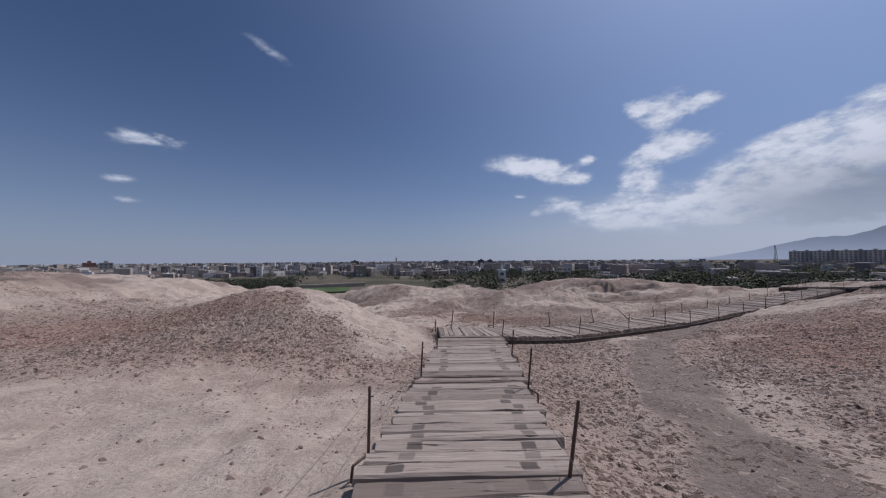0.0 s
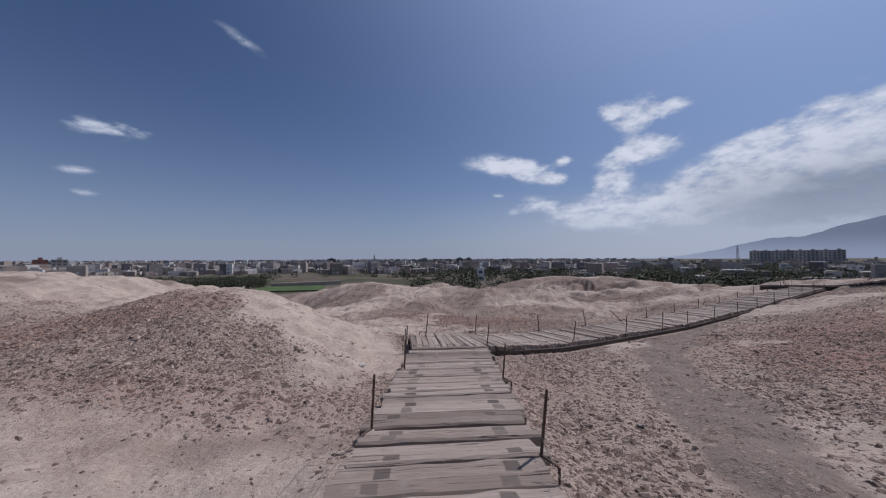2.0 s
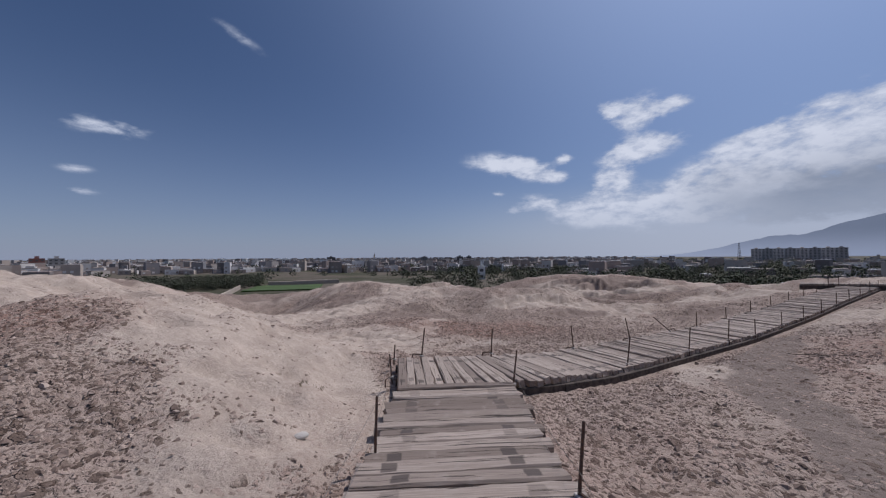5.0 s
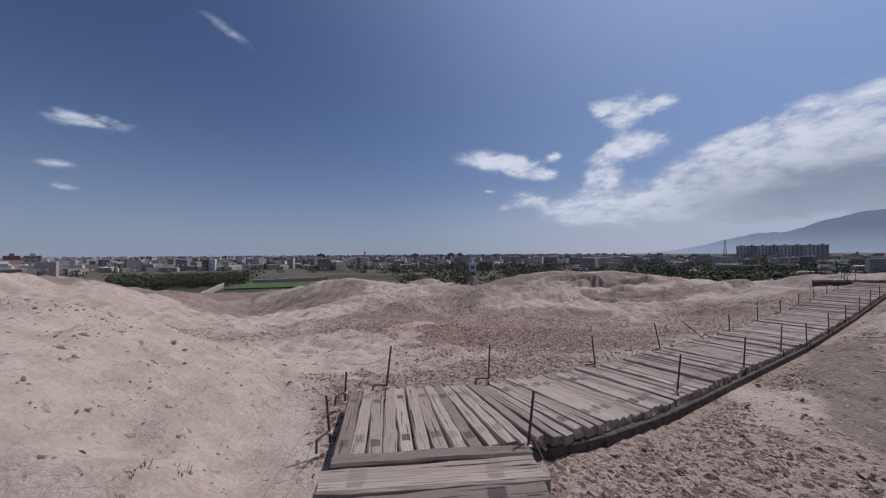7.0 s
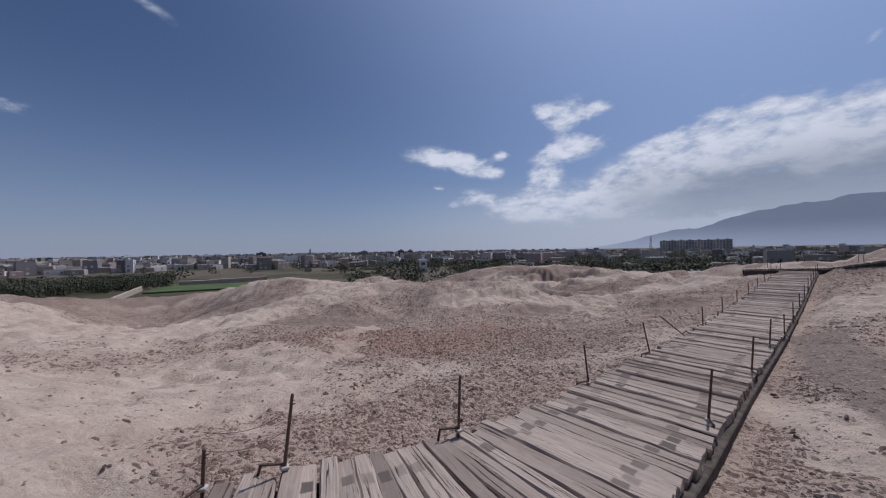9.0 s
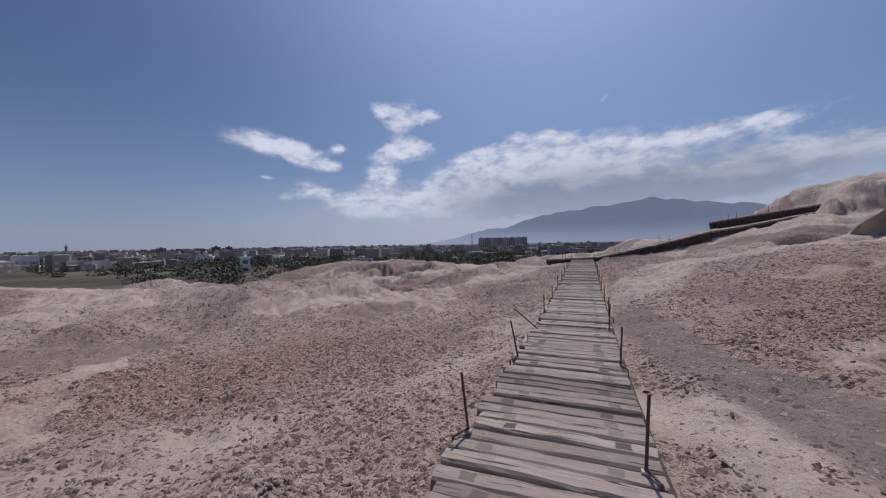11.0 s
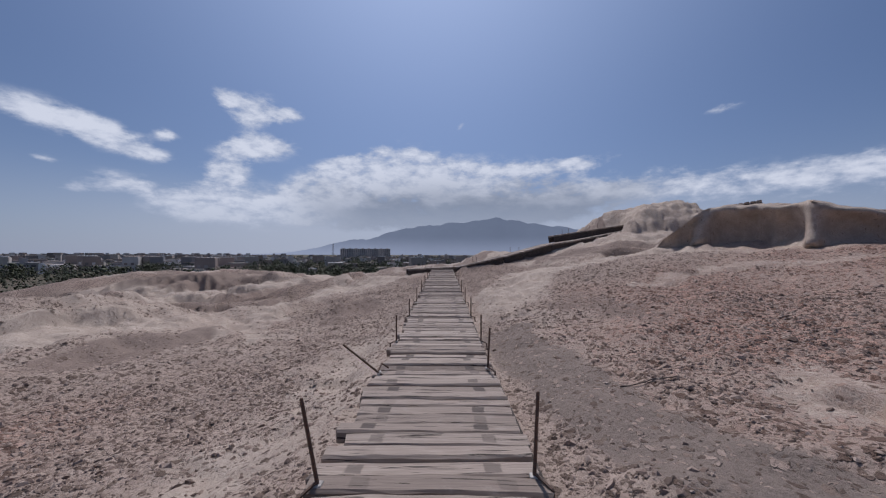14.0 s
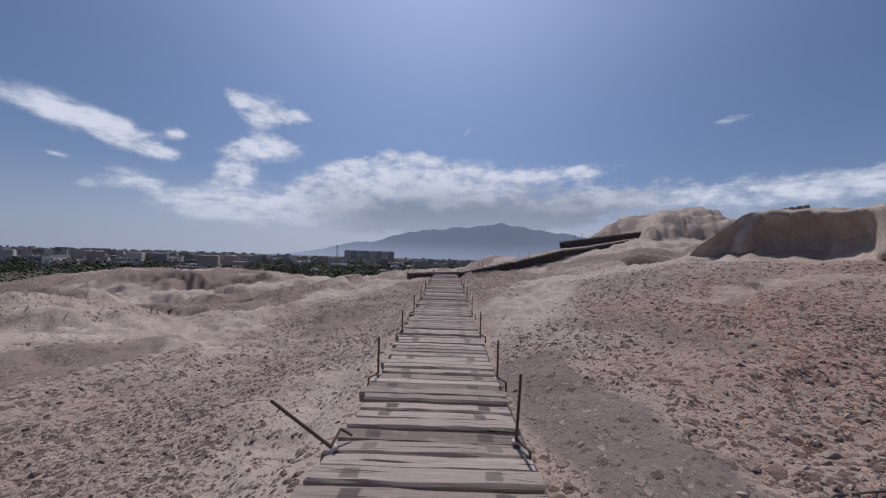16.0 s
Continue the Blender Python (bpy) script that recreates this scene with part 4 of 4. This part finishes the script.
def foliage(name, spots, label, seed):
    """Trees far off: each spot is x, y, base, radius, height, filled with ragged leaf clumps."""
    r = np.random.RandomState(seed)
    spots, n = np.array(spots), 95
    x, y, z, rad, h = (spots[:, i][:, None] for i in range(5))
    size = (len(spots), n)
    a, q, u = r.rand(*size) * 6.283, np.sqrt(r.rand(*size)), r.rand(*size)
    fat = np.sin(np.clip(0.12 + 0.85 * u, 0, 1) * math.pi) ** 0.55 * (0.8 + 0.4 * np.sin(3 * a + x))
    c = np.stack([x + np.cos(a) * q * rad * fat, y + np.sin(a) * q * rad * fat, z + 0.06 * h + u * h * 0.94], -1)
    s = (rad * (0.075 + 0.10 * r.rand(*size)))[..., None, None]
    co = (c[:, :, None, :] + (r.rand(*size, 4, 3) * 2 - 1) * s).reshape(-1, 3)
    quad = np.array([(0, 1, 2), (0, 2, 3), (0, 3, 1), (1, 3, 2)])
    f = (quad[None] + (np.arange(size[0] * n) * 4)[:, None, None]).reshape(-1, 3)
    me = bpy.data.meshes.new(name)
    me.vertices.add(len(co))
    me.vertices.foreach_set("co", co.ravel())
    me.loops.add(f.size)
    me.loops.foreach_set("vertex_index", f.ravel())
    me.polygons.add(len(f))
    me.polygons.foreach_set("loop_start", np.arange(0, f.size, 3))
    me.update(calc_edges=True)
    me.materials.append(LEAF)
    return tagged(new(name, me), label, "trees", kind="stuff")


r2 = random.Random(8)
spots = []
for _ in range(1500):
    az = r2.uniform(-70, 120)
    d = 150 + 1300 * r2.random() ** 1.5
    if az < 5 and d < 210:
        continue
    if az < 8 and r2.random() < 0.65:
        continue
    p = polar(az, d)
    spots.append((p.x, p.y, PLAIN, r2.uniform(3, 7), r2.uniform(3, 6.5)))
foliage("far_trees", spots, "dark green trees spread between distant houses and fields", 21)
spots = []
for _ in range(230):
    p = polar(r2.uniform(-37, -23), r2.uniform(160, 210))
    spots.append((p.x, p.y, PLAIN, r2.uniform(2.0, 3.4), r2.uniform(3.0, 4.8)))
foliage("orchard", spots, "dense green orchard below the mound", 22)
spots = []
for _ in range(620):
    bearing, away = r2.uniform(-4, 100), 110 + 330 * r2.random()
    if bearing < 20 and r2.random() < 0.6:
        continue
    if 46 < bearing < 58 and away < 230:
        continue
    p = polar(bearing, away)
    spots.append((p.x, p.y, PLAIN, r2.uniform(2.5, 5), r2.uniform(3, 6.5)))
foliage("tree_belt", spots, "belt of green trees and scrub behind the mound", 23)


def field(az, d, w, l, turn, label):
    bm = bmesh.new()
    m = Matrix.Translation(polar(az, d, PLAIN + 0.55)) @ Matrix.Rotation(radians(turn), 4, "Z")
    box(bm, (-w / 2, -l / 2, -1.0), (w / 2, l / 2, 0), m)
    return tagged(link_mesh("field", bm, GRASS), label, "field", kind="structure")


def mud_wall(a, b, height):
    """A low boundary wall of rammed earth with a rounded, uneven top."""
    bm = bmesh.new()
    a, b = Vector(a), Vector(b)
    n, rows, side = 24, [], (b - a).cross(Vector((0, 0, 1))).normalized() * 0.3
    for k in range(n + 1):
        p, h = a.lerp(b, k / n), height * (1 + 0.12 * float(vnoise(np.array(k * 0.7), np.array(height))))
        rows.append([bm.verts.new(p + q) for q in (side, side * 0.8 + Vector((0, 0, h * 0.9)), Vector((0, 0, h)), side * -0.8 + Vector((0, 0, h * 0.9)), -side)])
    for p, q in zip(rows, rows[1:]):
        for j in range(4):
            bm.faces.new((p[j], q[j], q[j + 1], p[j + 1]))
    return tagged(link_mesh("mud_wall", bm, TANWALL), "low earthen boundary wall beside the orchard", "wall")


mud_wall(polar(-44, 128), polar(-28, 120), 1.7)
mud_wall(polar(-28, 120), polar(-25.5, 160), 1.7)
mud_wall(polar(-22, 170), polar(-12, 175), 2.0)
field(-19.5, 155, 26, 24, 10, "bright green crop field below the mound")


def block(name, az, d, w, l, floors, wall, label, bays=4, fh=3.2, base=None, bay_gap=True):
    ob = tagged(new(name), label, "building")
    ob.matrix_basis = Matrix.Translation(polar(az, d, base)) @ Matrix.Rotation(radians(-az), 4, "Z")
    h = floors * fh
    bm = bmesh.new()
    box(bm, (-w / 2, -l / 2, 0), (w / 2, l / 2, h))
    part("wall", bm, wall, ob)
    bm = bmesh.new()
    box(bm, (-w / 2 - 0.2, -l / 2 - 0.2, h), (w / 2 + 0.2, l / 2 + 0.2, h + 0.7))
    box(bm, (-w * 0.15, -l * 0.2, h + 0.7), (w * 0.15, l * 0.2, h + 3.0))
    part("roof", bm, wall, ob)
    for fl in range(floors):
        for k in range(bays):
            x0 = -w / 2 + (k + 0.25) * w / bays
            bm = bmesh.new()
            box(bm, (x0, -l / 2 - 0.08, fl * fh + 1.0), (x0 + 0.5 * w / bays, -l / 2 + 0.1, fl * fh + 2.5))
            part("window", bm, GLASS, ob)
    return ob


block("building", 10.9, 190, 4.0, 5, 2, WHITE, "small narrow white building among trees", 1, 3.3)
block("building", 13.2, 265, 9, 8, 2, GREYWALL, "low grey house beside the white building", 3, 3.0)
block("building", 7.4, 820, 15, 14, 4, DARKWALL, "dark many-windowed block on the skyline", 4)
block("building", 8.9, 840, 12, 14, 4, DARKWALL, "dark block of flats on the skyline", 3)
block("building", -45.0, 560, 11, 12, 4, REDWALL, "dark red brick apartment block in the town", 3)
block("building", -43.6, 560, 12, 12, 4, GREYWALL, "grey apartment block in the town", 3)
block("building", -13.5, 430, 19, 12, 2, TANWALL, "tan flat-roofed house block in the town", 5)
block("building", -13.4, 900, 20, 14, 4, DARKWALL, "dark block standing over the town roofs", 5)
block("building", 1.5, 1000, 18, 14, 4, GREYWALL, "grey block standing over the town roofs", 4)
block("building", -20.0, 640, 16, 12, 3, WHITE, "white flat-roofed house block in the town", 4)
block("building", -28.0, 700, 18, 12, 3, WHITE, "wide white house block in the town", 4)
for k in range(8):
    az = 46.9 + k * 0.98
    block("apartment_block", az, 1000, 16.9, 14, 8, PALEBLOCK if k % 2 == 0 else GREYBLOCK, "tall apartment block in a row before the mountains", 3, 3.1)


def mast(name, az, d, h, wide, label):
    ob = tagged(new(name), label, "mast")
    ob.matrix_basis = Matrix.Translation(polar(az, d))
    for sx in (-1, 1):
        for sy in (-1, 1):
            bm = bmesh.new()
            rod(bm, (sx * wide, sy * wide, 0), (sx * wide * 0.25, sy * wide * 0.25, h), 0.35, 4, 0.2)
            part("leg", bm, DARKWALL, ob)
    for k in range(8):
        z = h * (k + 0.5) / 8
        q = wide * (1 - 0.75 * z / h)
        bm = bmesh.new()
        for a, b in (((-q, -q, z), (q, q, z + h / 16)), ((q, -q, z), (-q, q, z + h / 16)), ((-q, -q, z), (q, -q, z)), ((-q, q, z), (q, q, z))):
            rod(bm, a, b, 0.2, 4)
        part("lattice", bm, DARKWALL, ob)
    return ob


mast("lattice_mast", 45.3, 900, 36, 2.2, "dark lattice mast on the plain")


def minaret(az, d):
    ob = tagged(new("minaret"), "slender pale minaret above the town", "tower")
    ob.matrix_basis = Matrix.Translation(polar(az, d))
    bm = bmesh.new()
    rod(bm, (0, 0, 0), (0, 0, 19), 2.6, 10, 2.0)
    part("shaft", bm, TANWALL, ob)
    bm = bmesh.new()
    rod(bm, (0, 0, 19), (0, 0, 20.5), 3.0, 10, 3.2)
    part("balcony", bm, TANWALL, ob)
    bm = bmesh.new()
    rod(bm, (0, 0, 20.5), (0, 0, 27), 1.4, 10, 0.2)
    part("spire", bm, TANWALL, ob)


minaret(-6.7, 1100)


def shed(az, d, w, l, h, turn, label):
    ob = tagged(new("shed"), label, "shed")
    ob.matrix_basis = Matrix.Translation(polar(az, d)) @ Matrix.Rotation(radians(turn - az), 4, "Z")
    bm = bmesh.new()
    box(bm, (-w / 2, -l / 2, 0), (w / 2, l / 2, h))
    part("wall", bm, TANWALL, ob)
    bm = bmesh.new()
    box(bm, (-w / 2 - 0.5, -l / 2 - 0.5, h), (w / 2 + 0.5, l / 2 + 0.5, h + 0.3))
    part("roof", bm, ROOFING, ob)
    for k in range(3):
        bm = bmesh.new()
        box(bm, (-w / 2 + (k + 0.4) * w / 3, -l / 2 - 0.05, 0.0), (-w / 2 + (k + 0.6) * w / 3, -l / 2 + 0.1, h * 0.7))
        part("door", bm, GLASS, ob)


shed(53.6, 165, 12, 7, 2.6, 5, "long low shed with a pale sheet-metal roof")
shed(50.5, 170, 11, 7, 2.2, 0, "low mud-walled shed with a flat roof")


# ---- ramp that climbs the high mound at the end of the walk ----
def ramp(points, half, label):
    ob = tagged(new("ramp"), label, "walkway", kind="structure")
    for a, b in zip(points, points[1:]):
        a, b = Vector(a), Vector(b)
        run = (b - a).length
        m = Matrix.Translation((a + b) / 2) @ (b - a).to_track_quat("X", "Z").to_matrix().to_4x4()
        for side in (-half + 0.12, half - 0.12):
            bm = bmesh.new()
            box(bm, (-run / 2, side - 0.1, -0.62), (run / 2, side + 0.1, -0.08), m)
            part("bearer_beam", bm, BEAM, ob)
        n = int(run / 0.25)
        for k in range(n):
            t = (k + 0.5) / n
            pl = new("sleeper_plank", rnd.choice(PLANKS))
            pl.parent = ob
            pl.matrix_basis = m @ Matrix.Translation(((t - 0.5) * run, 0, 0)) @ Matrix.Rotation(math.pi / 2 + rnd.uniform(-0.02, 0.02), 4, "Z") @ Matrix.Diagonal((half, 1, 1, 1))
        for k in range(int(run / 3)):
            for side in (-half + 0.06, half - 0.06):
                bm = bmesh.new()
                rod(bm, m @ Vector(((k + 0.5) * 3 - run / 2, side, -0.1)), m @ Vector(((k + 0.5) * 3 - run / 2, side, 0.0)) + Vector((0, 0, 0.6)), 0.015, 5)
                part("post", bm, STEEL, ob)


ramp([(30.6, 27.6, 0.95), (33.4, 24.0, 1.15), (35.4, 20.8, 2.0), (38.3, 17.3, 3.17), (40.6, 15.1, 3.62), (44.7, 9.3, 4.98)], 1.0, "dark-sided sleeper ramp climbing the high mound")
ramp([(41.0, 17.2, 4.10), (45.6, 9.6, 5.50)], 0.8, "upper pale-edged sleeper walk above the ramp")
crest = [(31.6, 5.7), (31.3, 3.9)]
ramp([(cx, cy, float(ground_z(np.array([cx]), np.array([cy]))[0]) + 0.5) for cx, cy in crest], 0.7, "short stretch of dark sleeper walk on the crest")


# ---- odd sticks lying on the earth ----
def stick(x, y, length, turn):
    bm = bmesh.new()
    last, n = None, 5
    r3 = random.Random(int(x * 10))
    for k in range(n + 1):
        u = (k / n - 0.5) * length
        px, py = x + u * math.cos(turn), y + u * math.sin(turn) + r3.uniform(-0.03, 0.03)
        p = (px, py, float(ground_z(np.array([px]), np.array([py]))[0]) + 0.015)
        if last:
            rod(bm, last, p, 0.008, 6, 0.007)
        last = p
    return tagged(link_mesh("stick", bm, BEAM), "dry dark stick lying on stony earth", "stick")


stick(10.6, 11.05, 0.75, -1.0)


# ---- a lone stone and a dry tuft beside the walk ----
def lone_stone(x, y, size):
    bm = bmesh.new()
    bmesh.ops.create_icosphere(bm, subdivisions=2, radius=size)
    for v in bm.verts:
        v.co = Vector((v.co.x * 1.2, v.co.y * 0.7, v.co.z * 0.6)) * (1 + 0.22 * noise.noise(v.co * 14))
    m = Matrix.Translation((x, y, float(ground_z(np.array([x]), np.array([y]))[0]) + size * 0.35)) @ Matrix.Rotation(0.6, 4, "Z")
    bmesh.ops.transform(bm, matrix=m, verts=bm.verts)
    return tagged(link_mesh("stone", bm, PLATE), "pale fist-sized stone lying on sand", "stone")


lone_stone(-1.1, 6.95, 0.075)


def tuft(x, y, blades, seed):
    r4 = random.Random(seed)
    bm = bmesh.new()
    z = float(ground_z(np.array([x]), np.array([y]))[0])
    for _ in range(blades):
        a, q, h = r4.uniform(0, 6.28), r4.uniform(0, 0.12), r4.uniform(0.015, 0.045)
        bx, by = x + math.cos(a) * q, y + math.sin(a) * q
        tx, ty = bx + math.cos(a) * h * 0.5, by + math.sin(a) * h * 0.5
        vs = [bm.verts.new(p) for p in ((bx - 0.004, by, z - 0.01), (bx + 0.004, by, z - 0.01), (tx, ty, z + h), (bx, by + 0.005, z - 0.01))]
        bm.faces.new((vs[0], vs[1], vs[2]))
        bm.faces.new((vs[1], vs[3], vs[2]))
        bm.faces.new((vs[3], vs[0], vs[2]))
    return tagged(link_mesh("dry_grass_tuft", bm, STRAW), "small dry yellowish grass tuft on the mound", "grass")


tuft(-1.55, 8.3, 45, 1)
tuft(-1.35, 8.5, 30, 2)
